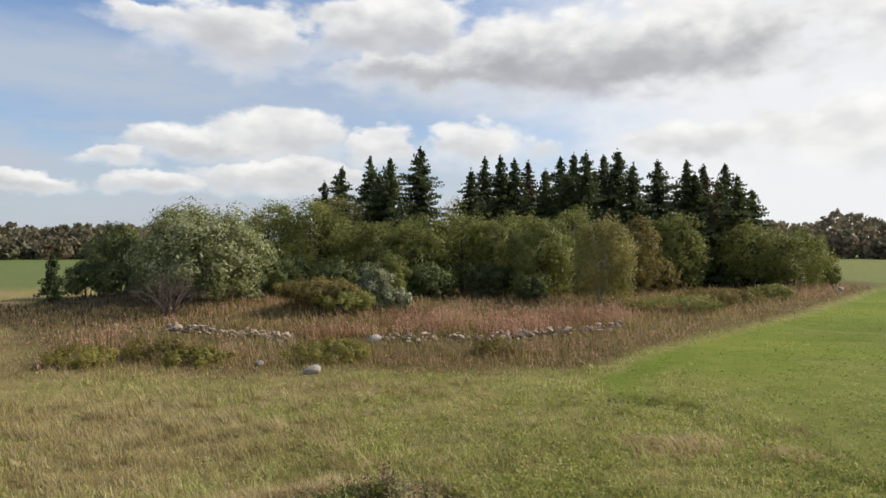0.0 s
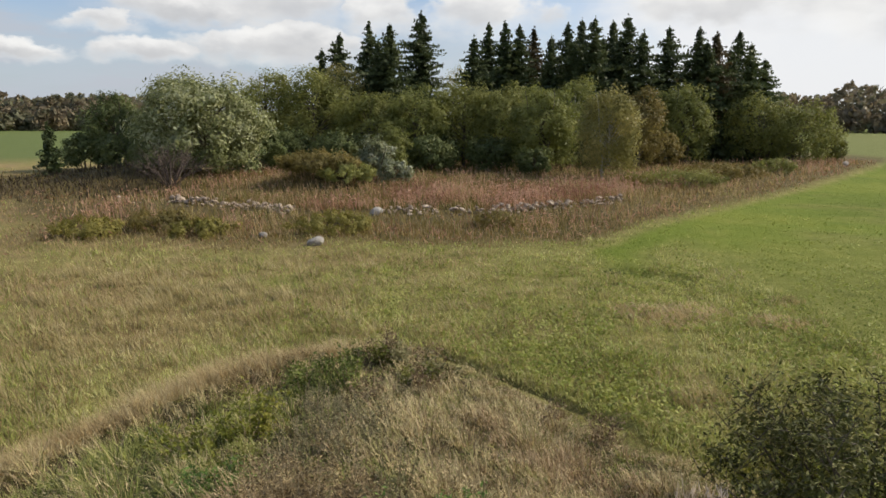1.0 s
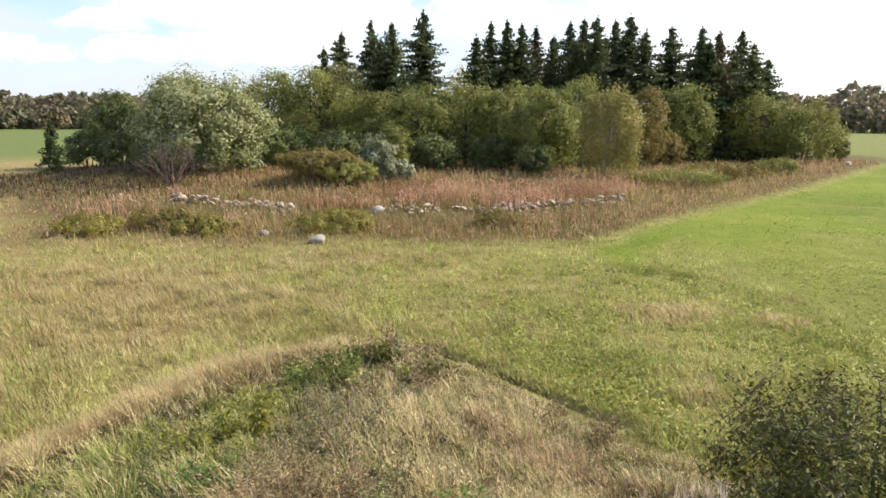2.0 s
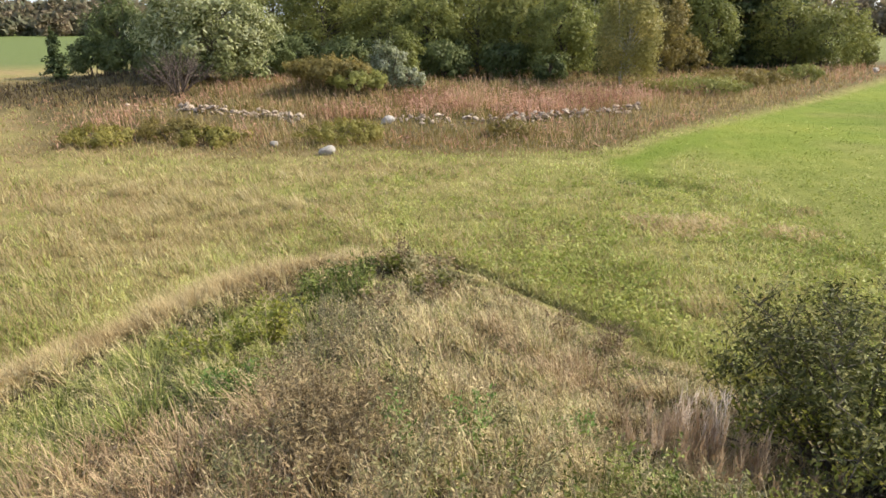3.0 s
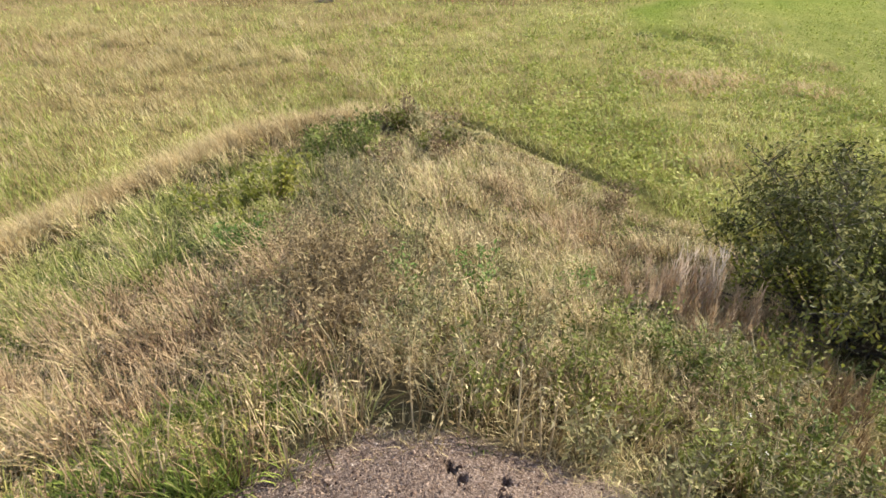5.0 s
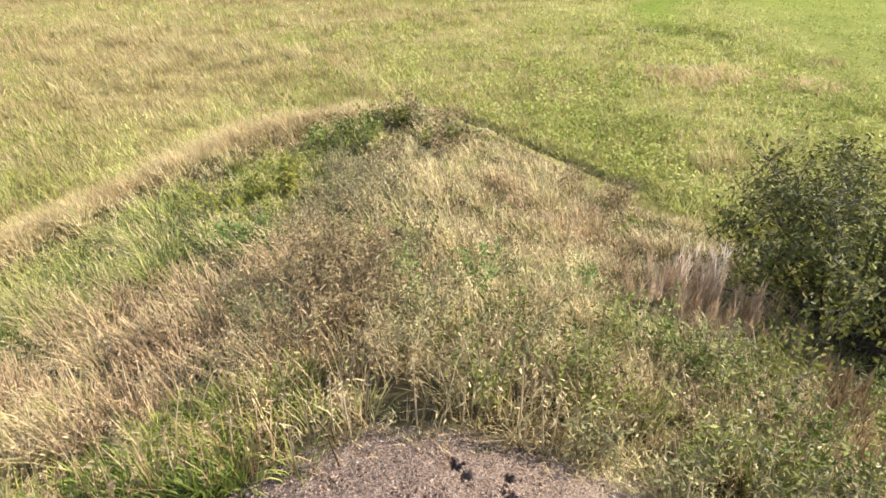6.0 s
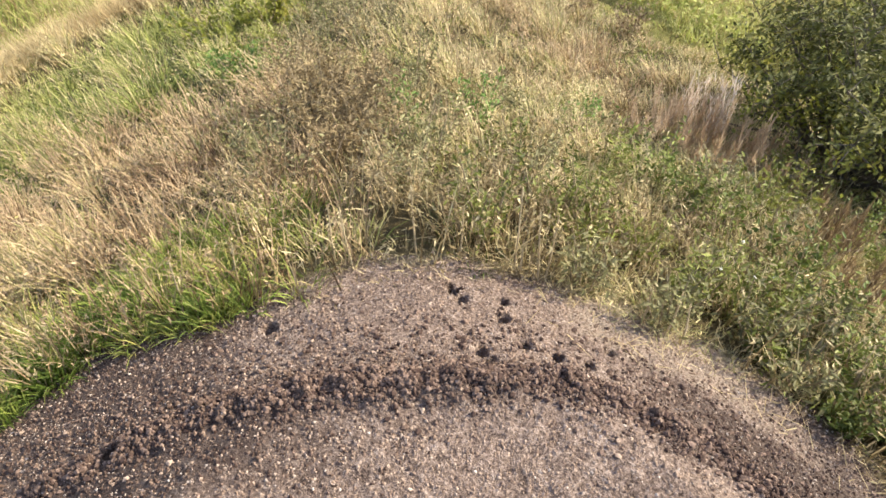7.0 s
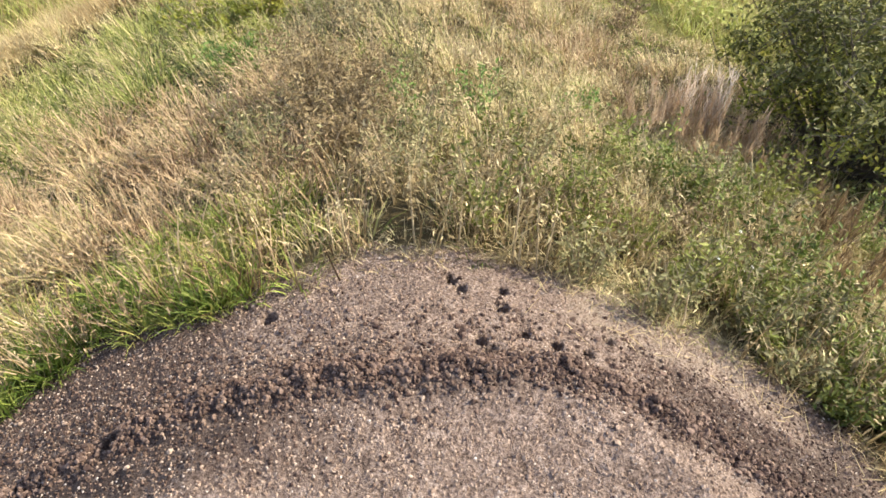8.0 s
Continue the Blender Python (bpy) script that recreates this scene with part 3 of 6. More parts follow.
HOLES = [(0.181, 1.475, 0.024), (0.174, 1.37, 0.030), (0.244, 1.225, 0.020), (0.343, 1.19, 0.026), (0.445, 1.175, 0.020), (-0.64, 1.33, 0.030), (0.539, 1.28, 0.020),
         (-0.02, 1.53, 0.020), (0.0, 1.50, 0.020), (0.03, 1.46, 0.024), (0.093, 1.165, 0.026), (0.12, 1.12, 0.024), (-0.98, 0.83, 0.035)]


def soil_amount(x, y):
    rho, th, fr = heap(x, y)
    return 1 - smooth(rho - gravel_edge(th), -0.02, 0.16)


def crust(x, y):
    """The broken rim of the heap's flat top."""
    rho, th, fr = heap(x, y)
    return np.exp(-((rho - rim(th) + 0.03 - 0.10 * (fbm(x, y, 3.0, 3) - 0.5)) / 0.075) ** 2) * (0.65 + 0.7 * fbm(x, y, 2.0, 2, 4.0))


def hollow(x, y):
    z = 0.0 * x
    for hx, hy, hr in HOLES:
        z = np.maximum(z, np.exp(-(((x - hx) ** 2 + (y - hy) ** 2) / (0.8 * hr) ** 2) ** 2))
    return z


def relief(x, y):
    """Lumps and pits of the bare soil."""
    lump = fbm(x, y, 38.0, 3) - 0.5
    clod = fbm(x, y, 17.0, 3, 6.0) - 0.5
    return soil_amount(x, y) * (0.012 * lump + 0.016 * clod + crust(x, y) * (0.030 + 0.036 * lump + 0.040 * clod)) - 0.075 * hollow(x, y)


def damp_and_shade(x, y):
    """Where the soil is dark: moist along the rim, with shade painted on the west."""
    rho, th, fr = heap(x, y)
    out = rho - rim(th)
    west = 1 - smooth(x, -0.95, -0.40)
    inside = 1 - smooth(x, -0.60, 0.0)
    d = crust(x, y) * 1.0 + west * 0.85 * smooth(out, 0.05, 0.25) + inside * (0.95 * (1 - smooth(out, 0.0, 0.25)) * smooth(out, -0.55, -0.25))
    d = d + 1.0 * smooth(x, 0.45, 0.85) * smooth(out, -0.10, 0.02) * (1 - smooth(out, 0.26, 0.42))
    d = d + 0.7 * smooth(x, 1.05, 1.35)
    return np.clip(d + 0.6 * (fbm(x, y, 3.0, 4, 9.0) - 0.54), 0, 1)


def ground():
    front = np.linspace(-1.5, 1.5, 331)
    rear = np.linspace(1.5, 2 * np.pi - 1.5, 51)[1:-1]
    ang = np.concatenate([front, rear])                       # clockwise from +y
    rr = [0.0]
    r = 0.25
    while r < 3200:
        rr.append(r)
        r += 0.016 if r < 1.9 else (0.05 if r < 3 else max(0.06, r * 0.012) if r < 13 else r * 0.03)
    rad = np.array(rr[1:])
    n, m = len(rad), len(ang)
    x = TOP[0] + rad[:, None] * np.sin(ang)[None, :]
    y = TOP[1] + rad[:, None] * np.cos(ang)[None, :]
    x, y = x.ravel(), y.ravel()
    z = land(x, y)
    rho, th, fr = heap(x, y)
    g = soil_amount(x, y)
    z = z + relief(x, y)
    rest = 1 - g
    dist = np.hypot(x, y)
    z = z + rest * 0.05 * (fbm(x, y, 5.0, 3) - 0.5) * (1 - smooth(dist, 20, 40))
    v = np.concatenate([np.stack([x, y, z], 1), [[TOP[0], TOP[1], float(land(TOP[0], TOP[1]))]]])
    i, k = np.meshgrid(np.arange(n - 1), np.arange(m), indexing="ij")
    k2 = (k + 1) % m
    quads = np.stack([i * m + k, (i + 1) * m + k, (i + 1) * m + k2, i * m + k2], -1).reshape(-1, 4)
    c = np.arange(m)
    fan = np.stack([np.full(m, n * m), c, (c + 1) % m], 1)
    s = Soup()
    s.add(v, quads[:, ::-1])
    s.f.append(fan[:, ::-1].astype(np.int32))
    me = s.mesh("ground", M_GROUND, True)
    sand = smooth(rho - gravel_edge(th), -0.30, -0.22) * smooth(np.sin(th), -0.2, 0.2) * smooth(x, 0.34, 0.55) * (1 - 0.9 * smooth(x, 1.0, 1.3)) * (0.45 + 0.9 * (fbm(x, y, 6.0, 3) - 0.3))
    damp = damp_and_shade(x, y)
    far_straw = smooth(dist, 45, 55) * (1 - smooth(dist, 60, 72)) * (1 - smooth(x, -30, -20))
    far_green = smooth(dist, 62, 78)
    fields = {"crop": far_green * ((1 - smooth(x, -20, 0)) * 0.9 + 0.6 * smooth(x, 20, 30)), "gravel": g, "sandy": np.clip(sand, 0, 1), "damp": damp, "heap": np.maximum((1 - smooth(rho - fr, -0.6, 0.1)) * (1 - g), 0.55 * np.exp(-((rho - fr - 0.20) / 0.11) ** 2) * smooth(x, -0.6, 0.3) * (1 - smooth(x, 2.1, 2.7)) * (y > 0)),
              "bank": bank_amount(x, y), "mown": np.maximum(mown_amount(x, y) * (1 - 0.25 * smooth(y, 62, 75) * smooth(x, 10, 30)), 0.0 * x),
              "straw": np.maximum(straw_amount(x, y) * (1 - smooth(dist, 60, 120)), 0.25 * far_straw)}
    for key, val in fields.items():
        at = me.attributes.new(key, "FLOAT", "POINT")
        at.data.foreach_set("value", np.append(val, val[0]).astype(np.float32))
    return tagged(new("ground", me), "meadow and gravel heap with uneven soil", "ground", kind="structure")


ground()


def lift(x, y, dz=0.0):
    return np.stack([x, y, land(x, y) + dz], 1)


# ---------------------------------------------------------------- trees


def broadleaf(name, x, y, top, width, leaf_mat, label, category="tree", bark=B_BARK, count=9000, leaf=0.17, low=0.06, clumps=70, lean=0.0, depth=None, hollow=0.55, droop=0.0, stems=1, shape=1.0, narrow=0.42):
    """Trunk, limbs and a crown of leaf clumps that reaches from low (a share of the height) to the top."""
    z0 = float(land(x, y))
    h = top - z0
    width = width * (1.12 if category == "tree" else 1.0)
    t = thing(name, x, y, z0, label, category)
    depth = depth or width
    clumps = int(clumps * 1.7)
    k = np.arange(clumps)
    up = np.clip(1.0 - 1.93 * (k + 0.5) / clumps, -0.93, 1.0)           # spread evenly over a dome
    ring = np.where(up > 0, np.sqrt(1 - up * up), np.maximum(np.sqrt(1 - up * up), 0.86)) * shape
    phi = k * 2.399963 + rng.uniform(-0.6, 0.6, clumps)
    rad = np.clip(rng.uniform(hollow, 1.0, clumps) ** 0.6, 0, 1) * rng.uniform(0.80, 1.03, clumps)
    lobe = vnoise(phi % 6.28318 * 0.9 + x * 3.1, up * 1.6 + y * 1.7) + 0.5 * vnoise(phi % 6.28318 * 2.2 + y, up * 3.5 + x)
    rad = rad * (0.74 + 0.36 * lobe)
    half = 0.5 * (1 - low)
    s = np.clip(0.5 + 0.5 * up * rad, 0, 1)
    cz = h * np.clip(low + half * (1 + up * rad) * 0.93, low, 1.0)
    cx = rad * ring * np.cos(phi) * width * 0.5 * 0.84 + lean * h * s
    cy = rad * ring * np.sin(phi) * depth * 0.5 * 0.84
    fork = 0.22 * h
    trunk_r = (0.018 * h + 0.02) * (0.55 if bark == B_BIRCH else 1.0)
    for q in range(stems):
        wood = Soup()
        ox, oy = (rng.uniform(-0.12, 0.12, 2) * width) if stems > 1 else (0.0, 0.0)
        zs = np.linspace(-0.05, 0.86 * h, 7)
        wx = ox + lean * zs * 0.8 + rng.normal(0, 0.012 * h, 7) + (ox * 2.2 * zs / h)
        wx[0] = ox
        tube(wood, np.stack([wx, oy + (oy * 2 * zs / h) + np.r_[0, rng.normal(0, 0.012 * h, 6)], zs], 1), trunk_r * np.linspace(1, 0.15, 7) / (stems ** 0.4), 8)
        part("trunk", wood, bark, t, soft=True)
    limbs = Soup()
    for j in range(0, clumps, 4):
        zb = max(fork * 0.5, cz[j] * 0.62)
        a, b = np.array([lean * zb * 0.8, 0, zb]), np.array([cx[j], cy[j], cz[j]])
        mid = (a + b) / 2 + np.array([0, 0, 0.05 * h])
        tube(limbs, [a, mid, b], [trunk_r * 0.32, trunk_r * 0.18, 0.008], 5)
    tagged(part("branchwork", limbs, bark, t, soft=True), kind="stuff")
    size = (0.075 * width + 0.04 * h) * rng.uniform(0.6, 1.35, clumps) * narrow / 0.42
    count = int(count * 1.02)
    pick = rng.integers(0, clumps, count)
    g = rng.normal(0, 0.46, (count, 3))
    g /= np.maximum(1.0, np.linalg.norm(g, axis=1) / 1.0)[:, None]
    off = g * size[pick][:, None]
    off[:, 2] = off[:, 2] * (0.8 + droop) - droop * size[pick] * 0.6
    p = np.stack([cx, cy, cz], 1)[pick] + off
    keep = p[:, 2] > 0.02 * h
    p, own = p[keep], (off / (np.linalg.norm(off, axis=1)[:, None] + 1e-9) * 0.7)[keep]
    mid = np.array([0, 0, 0.45 * h])
    nor = (p - mid) / (np.linalg.norm(p - mid, axis=1)[:, None] + 1e-9) * 0.45 + np.array([0, 0, 0.35]) + own
    crown = Soup()
    leaves(crown, p, leaf * 1.42 * rng.uniform(0.6, 1.5, len(p)), leaf * 0.60 * rng.uniform(0.6, 1.3, len(p)), nor, 0.36)
    part("crown", crown, leaf_mat, t)
    return t


def spruce(x, y, top, width, mat, label, bare=0.0, twig=1.0):
    """A spire of drooping whorled boughs on a straight trunk."""
    z0 = float(land(x, y))
    h = top - z0
    t = thing("spruce", x, y, z0, label, "tree", "spruces behind the thicket")
    wood = Soup()
    zs = np.linspace(-0.05, h, 8)
    tube(wood, np.stack([zs * 0, zs * 0, zs], 1), (0.02 + 0.011 * h) * (1.02 - zs / h), 7)
    part("trunk", wood, B_BARK, t, soft=True)
    crown = Soup()
    ps, ls, ns = [], [], []
    z = 0.06 * h
    while z < h * 0.995:
        s = z / h
        reach = 0.5 * width * 2.95 * ((1 - s) ** 0.78) * rng.uniform(0.6, 1.15) + 0.06
        boughs = rng.integers(7, 10) if s < 0.9 else 5
        for q in range(boughs):
            if rng.random() < bare:
                continue
            a = rng.uniform(0, 2 * np.pi)
            r1 = reach * rng.uniform(0.45, 1.2) * (1 + 0.22 * math.sin(a + 40 * width))
            m = max(3, int(r1 / (0.24 * twig)))
            f = (np.arange(m) + rng.uniform(0.2, 0.8)) / m
            rr = r1 * f
            sag = -0.30 * r1 * f + 0.16 * r1 * f * f * (1.5 if s > 0.6 else 1.0)
            w = 0.20 * r1 * (1 - f) + 0.10 * twig
            for sgn in (-1, 0, 1):
                tw = sgn * w * rng.uniform(0.4, 1.0, m)
                px = rr * np.cos(a) - tw * np.sin(a)
                py = rr * np.sin(a) + tw * np.cos(a)
                pz = z + sag - rng.uniform(0.0, 0.12, m) - (0.05 if sgn else 0.0)
                ps.append(np.stack([px, py, pz], 1))
                ls.append(rng.uniform(0.34, 0.58, m) * (0.7 + 0.5 * (1 - s)) * twig)
        z += (0.19 + 0.12 * (1 - s)) * twig
    top_n = 26
    ps.append(np.stack([rng.normal(0, 0.05, top_n), rng.normal(0, 0.05, top_n), h - rng.uniform(-0.15, 0.9, top_n)], 1))
    ls.append(np.full(top_n, 0.26))
    p, l = np.concatenate(ps), np.concatenate(ls)
    leaves(crown, p, l, l * 0.55, np.array([[0, 0, 0.7]]), 0.6)
    part("crown", crown, mat, t)
    return t


# Broad-leaved trees and tall shrubs of the thicket: bearing (x/d), distance, top height, width, leaves, look.
B = broadleaf
B("willow_tree", -0.366 * 40, 40.0, 6.75, 8.0, L_WILLOW, "broad grey-green willow tree with silvery leaf undersides", count=17000, leaf=0.19, low=0.02, clumps=110, stems=4)
B("willow_tree", -0.405 * 47, 48.0, 7.9, 6.2, L_WILLOW, "taller grey-green willow behind the broad willow", count=8000, leaf=0.18, low=0.1, clumps=60)
B("alder_tree", -0.515 * 48, 49.0, 6.1, 5.2, L_DARK, "dark green alder at the edge of the thicket", count=10000, leaf=0.17, low=0.02, clumps=70, stems=3)
B("alder_shrub", -0.548 * 48, 47.5, 3.2, 3.8, L_DARK, "low dark green alder shrub beside the alder", "shrub", count=4500, leaf=0.15, low=0.02, clumps=30, stems=4)
B("willow_tree", -0.275 * 56, 57, 8.3, 8.5, L_OLIVE, "olive-green willow in the thicket", count=11000, leaf=0.2, low=0.05, clumps=80)
B("willow_tree", -0.205 * 54, 55, 8.55, 7.2, L_OLIVE, "rounded olive-green willow in the thicket", count=11000, leaf=0.19, low=0.05, clumps=80)
B("willow_tree", -0.155 * 58, 59, 9.3, 5.5, L_BIRCH, "thin-leaved yellow-green tree with pale limbs", count=5000, leaf=0.18, low=0.25, clumps=45, bark=B_BIRCH)
B("alder_tree", -0.115 * 51, 52, 6.9, 6.0, L_OLIVE, "dull green alder in the thicket", count=10000, leaf=0.18, low=0.03, clumps=75)
B("alder_tree", -0.045 * 50, 51, 6.85, 6.0, L_GREEN, "grey-green alder in the thicket", count=10000, leaf=0.18, low=0.03, clumps=75)
B("alder_tree", 0.03 * 51, 52, 7.15, 6.4, L_OLIVE, "olive alder with dense low branches", count=10500, leaf=0.18, low=0.03, clumps=75)
B("alder_tree", 0.09 * 50, 51, 7.1, 5.6, L_OLIVE, "olive-green alder in the middle of the thicket", count=10000, leaf=0.18, low=0.03, clumps=70)
B("willow_tree", 0.152 * 46, 46.5, 6.75, 5.6, L_GREEN, "rounded bright green willow in the thicket", count=12000, leaf=0.17, low=0.02, clumps=80, stems=3)
B("birch_tree", 0.252 * 41, 41.0, 6.6, 4.3, L_BIRCH, "yellowing birch with drooping twigs and white stems", bark=B_BIRCH, count=11000, leaf=0.14, low=0.04, clumps=80, droop=0.5, stems=2)
B("birch_tree", 0.20 * 53, 54, 8.0, 4.4, L_GREEN, "light green birch among the alders", count=7000, leaf=0.16, low=0.1, clumps=60, bark=B_BIRCH)
B("rowan_tree", 0.305 * 50, 51, 6.8, 4.0, L_RUST, "rowan with leaves turning rust-brown", count=7500, leaf=0.16, low=0.04, clumps=60)
B("willow_tree", 0.365 * 56, 56.5, 7.4, 5.2, L_GREEN, "fresh green willow at the edge of the thicket", count=11000, leaf=0.18, low=0.02, clumps=75, stems=2)
B("alder_tree", 0.435 * 60, 61, 6.8, 5.0, L_DARK, "dark alder behind the willow", count=8000, leaf=0.18, low=0.03, clumps=60)
B("alder_tree", 0.485 * 57, 57.5, 6.35, 6.8, L_OLIVE, "olive-brown alder near the field corner", count=10000, leaf=0.17, low=0.02, clumps=75, stems=3)
B("willow_tree", 0.538 * 57, 57, 5.9, 6.8, L_OLIVE, "sloping olive willow at the end of the thicket", count=10000, leaf=0.17, low=0.02, clumps=75, stems=3)
B("willow_shrub", 0.592 * 60, 60, 2.7, 3.4, L_OLIVE, "low olive willow shrub at the field corner", "shrub", count=4500, leaf=0.15, low=0.02, clumps=35, stems=4)
B("birch_tree", 0.016 * 64, 64, 9.6, 3.4, L_BIRCH, "nearly bare pale birch between the spruces", count=1500, leaf=0.15, low=0.3, clumps=40, bark=B_BIRCH)
# the next three shrubs carry the thicket's low shade in their dark leaves
B("alder_shrub", -0.17 * 47, 48, 3.3, 5.0, L_DARK, "undergrowth shrub darkened as the shade of the thicket", "shrub", count=5500, leaf=0.16, low=0.02, clumps=45, stems=4)
B("alder_shrub", -0.02 * 47, 48, 3.0, 5.2, L_DARK, "undergrowth shrub darkened as the shade of the thicket", "shrub", count=5500, leaf=0.16, low=0.02, clumps=45, stems=4)
B("alder_shrub", 0.075 * 47, 48, 2.9, 5.0, L_DARK, "undergrowth shrub darkened as the shade of the thicket", "shrub", count=5500, leaf=0.16, low=0.02, clumps=45, stems=4)
B("alder_shrub", -0.085 * 45, 45.5, 3.9, 3.4, L_GREEN, "grey-green alder shrub before the thicket", "shrub", count=5000, leaf=0.15, low=0.02, clumps=45, stems=4)
B("alder_shrub", 0.335 * 53, 53.5, 3.0, 4.0, L_RUST, "brownish shrub at the foot of the birch", "shrub", count=4000, leaf=0.15, low=0.02, clumps=40, stems=4)
B("willow_shrub", 0.14 * 43, 43.5, 2.2, 3.0, L_DARK, "low dark willow shrub with pale tips", "shrub", count=3000, leaf=0.14, low=0.02, clumps=30, stems=5)
B("willow_shrub", -0.105 * 36, 36.0, 3.2, 2.4, L_SILVER, "small silvery willow shrub among the red grass", "shrub", count=3200, leaf=0.13, low=0.05, clumps=38, stems=5, hollow=0.3)
B("willow_shrub", -0.078 * 35.5, 35.5, 1.9, 2.2, L_SILVER, "low silvery willow shrub among the red grass", "shrub", count=2200, leaf=0.12, low=0.05, clumps=28, stems=5)
B("bramble_shrub", -0.195 * 34.7, 34.7, 2.2, 4.6, L_RUST, "rounded olive-brown bramble hump on the bank", "shrub", count=7000, leaf=0.12, low=0.02, clumps=70, stems=6, depth=3.4, shape=1.25)
B("bramble_shrub", -0.150 * 34, 34.0, 1.7, 3.0, L_OLIVE, "low olive bramble hump on the bank", "shrub", count=4000, leaf=0.12, low=0.02, clumps=45, stems=6, shape=1.25)
B("bramble_shrub", -12.1, 21.6, 0.58, 3.2, L_BRAMBLE, "low yellow-green bramble patch before the stones", "shrub", count=2600, leaf=0.09, low=0.02, clumps=20, stems=6, shape=1.1, depth=3.0, hollow=0.2)
B("bramble_shrub", -10.0, 22.6, 0.78, 3.0, L_RUST, "low rusty-green bramble patch before the stones", "shrub", count=2400, leaf=0.09, low=0.02, clumps=18, stems=6, shape=1.1, depth=2.8, hollow=0.2)
B("bramble_shrub", -8.4, 21.9, 0.55, 2.6, L_BRAMBLE, "low olive bramble patch before the stones", "shrub", count=3000, leaf=0.09, low=0.02, clumps=20, stems=6, shape=1.1, depth=3.0, hollow=0.2)
B("bramble_shrub", -3.9, 22.8, 0.62, 3.4, L_BRAMBLE, "low olive bramble patch beside the stones", "shrub", count=3600, leaf=0.09, low=0.02, clumps=30, stems=6, shape=1.1, depth=3.0)
B("bramble_shrub", 0.075 * 26, 23.8, 0.6, 1.7, L_RUST, "low rusty bramble patch at the meadow edge", "shrub", count=1800, leaf=0.08, low=0.02, clumps=30, stems=5, shape=1.3)
B("bramble_shrub", 0.37 * 36, 36.2, 1.25, 4.8, L_OLIVE, "low olive bramble patch at the field edge", "shrub", count=4200, leaf=0.10, low=0.02, clumps=50, stems=5, shape=1.3, depth=2.2)
B("bramble_shrub", 0.51 * 46, 46.0, 1.35, 3.0, L_OLIVE, "olive shrub at the edge of the mown field", "shrub", count=3200, leaf=0.11, low=0.02, clumps=40, stems=5, shape=1.2)
B("bramble_shrub", 0.415 * 40, 40.5, 1.35, 4.4, L_RUST, "rusty-olive bramble thicket at the field edge", "shrub", count=4200, leaf=0.10, low=0.02, clumps=34, stems=5, shape=1.1, depth=3.0)
B("bramble_shrub", 0.315 * 35, 36.0, 1.0, 3.0, L_BRAMBLE, "low olive bramble patch behind the stones", "shrub", count=2400, leaf=0.10, low=0.02, clumps=24, stems=5, shape=1.1, depth=2.4)
B("bramble_shrub", 0.46 * 43, 43.0, 1.1, 2.8, L_RUST, "low brown bramble patch at the field edge", "shrub", count=2200, leaf=0.10, low=0.02, clumps=34, stems=5, shape=1.3)

# more shrubs whose dark leaves paint shade under and between the trees
B("alder_shrub", -0.425 * 37.8, 37.8, 2.6, 5.6, L_DARK, "undergrowth shrub darkened as the shade beneath the broad willow", "shrub", count=3600, leaf=0.13, low=0.02, clumps=40, stems=4)
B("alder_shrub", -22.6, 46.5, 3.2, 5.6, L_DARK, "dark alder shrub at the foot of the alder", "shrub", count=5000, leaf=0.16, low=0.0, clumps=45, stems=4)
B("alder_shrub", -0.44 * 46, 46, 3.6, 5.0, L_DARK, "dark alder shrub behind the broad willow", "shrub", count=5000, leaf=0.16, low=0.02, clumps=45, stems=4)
B("alder_shrub", -0.30 * 46, 47, 4.0, 5.0, L_DARK, "alder shrub darkened as the shade beside the broad willow", "shrub", count=5000, leaf=0.16, low=0.02, clumps=45, stems=4)
B("alder_shrub", -0.24 * 50, 50, 3.6, 5.0, L_DARK, "alder shrub darkened as the shade of the thicket", "shrub", count=5000, leaf=0.16, low=0.02, clumps=45, stems=4)
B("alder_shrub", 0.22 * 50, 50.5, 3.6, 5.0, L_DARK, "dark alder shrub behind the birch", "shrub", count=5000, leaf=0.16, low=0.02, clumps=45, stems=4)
B("alder_shrub", 0.42 * 60, 59, 3.4, 5.0, L_DARK, "alder shrub darkened as the shade of the thicket", "shrub", count=5000, leaf=0.16, low=0.02, clumps=45, stems=4)

# Spruces: bearing, top as a slope above eye height, width.
SPRUCES = [(-0.157, 0.121, 3.4), (-0.113, 0.137, 3.6), (-0.082, 0.135, 4.0), (-0.035, 0.152, 5.0), (-0.184, 0.098, 2.6), (0.043, 0.118, 3.0),
           (0.065, 0.136, 3.6), (0.089, 0.139, 3.2), (0.111, 0.133, 3.2), (0.132, 0.131, 3.4), (0.159, 0.118, 3.0), (0.182, 0.136, 3.8),
           (0.203, 0.143, 3.4), (0.222, 0.146, 3.6), (0.249, 0.140, 3.8), (0.271, 0.149, 4.4), (0.295, 0.127, 3.4), (0.332, 0.133, 4.6),
           (0.378, 0.132, 3.8), (0.404, 0.125, 4.2), (0.437, 0.127, 3.8), (0.457, 0.109, 3.6), (0.479, 0.087, 3.4), (0.426, 0.100, 4.0), (0.19, 0.11, 3.6), (0.235, 0.118, 3.6), (0.26, 0.112, 3.6), (0.39, 0.112, 3.6), (0.098, 0.108, 3.4), (-0.098, 0.112, 3.2)]
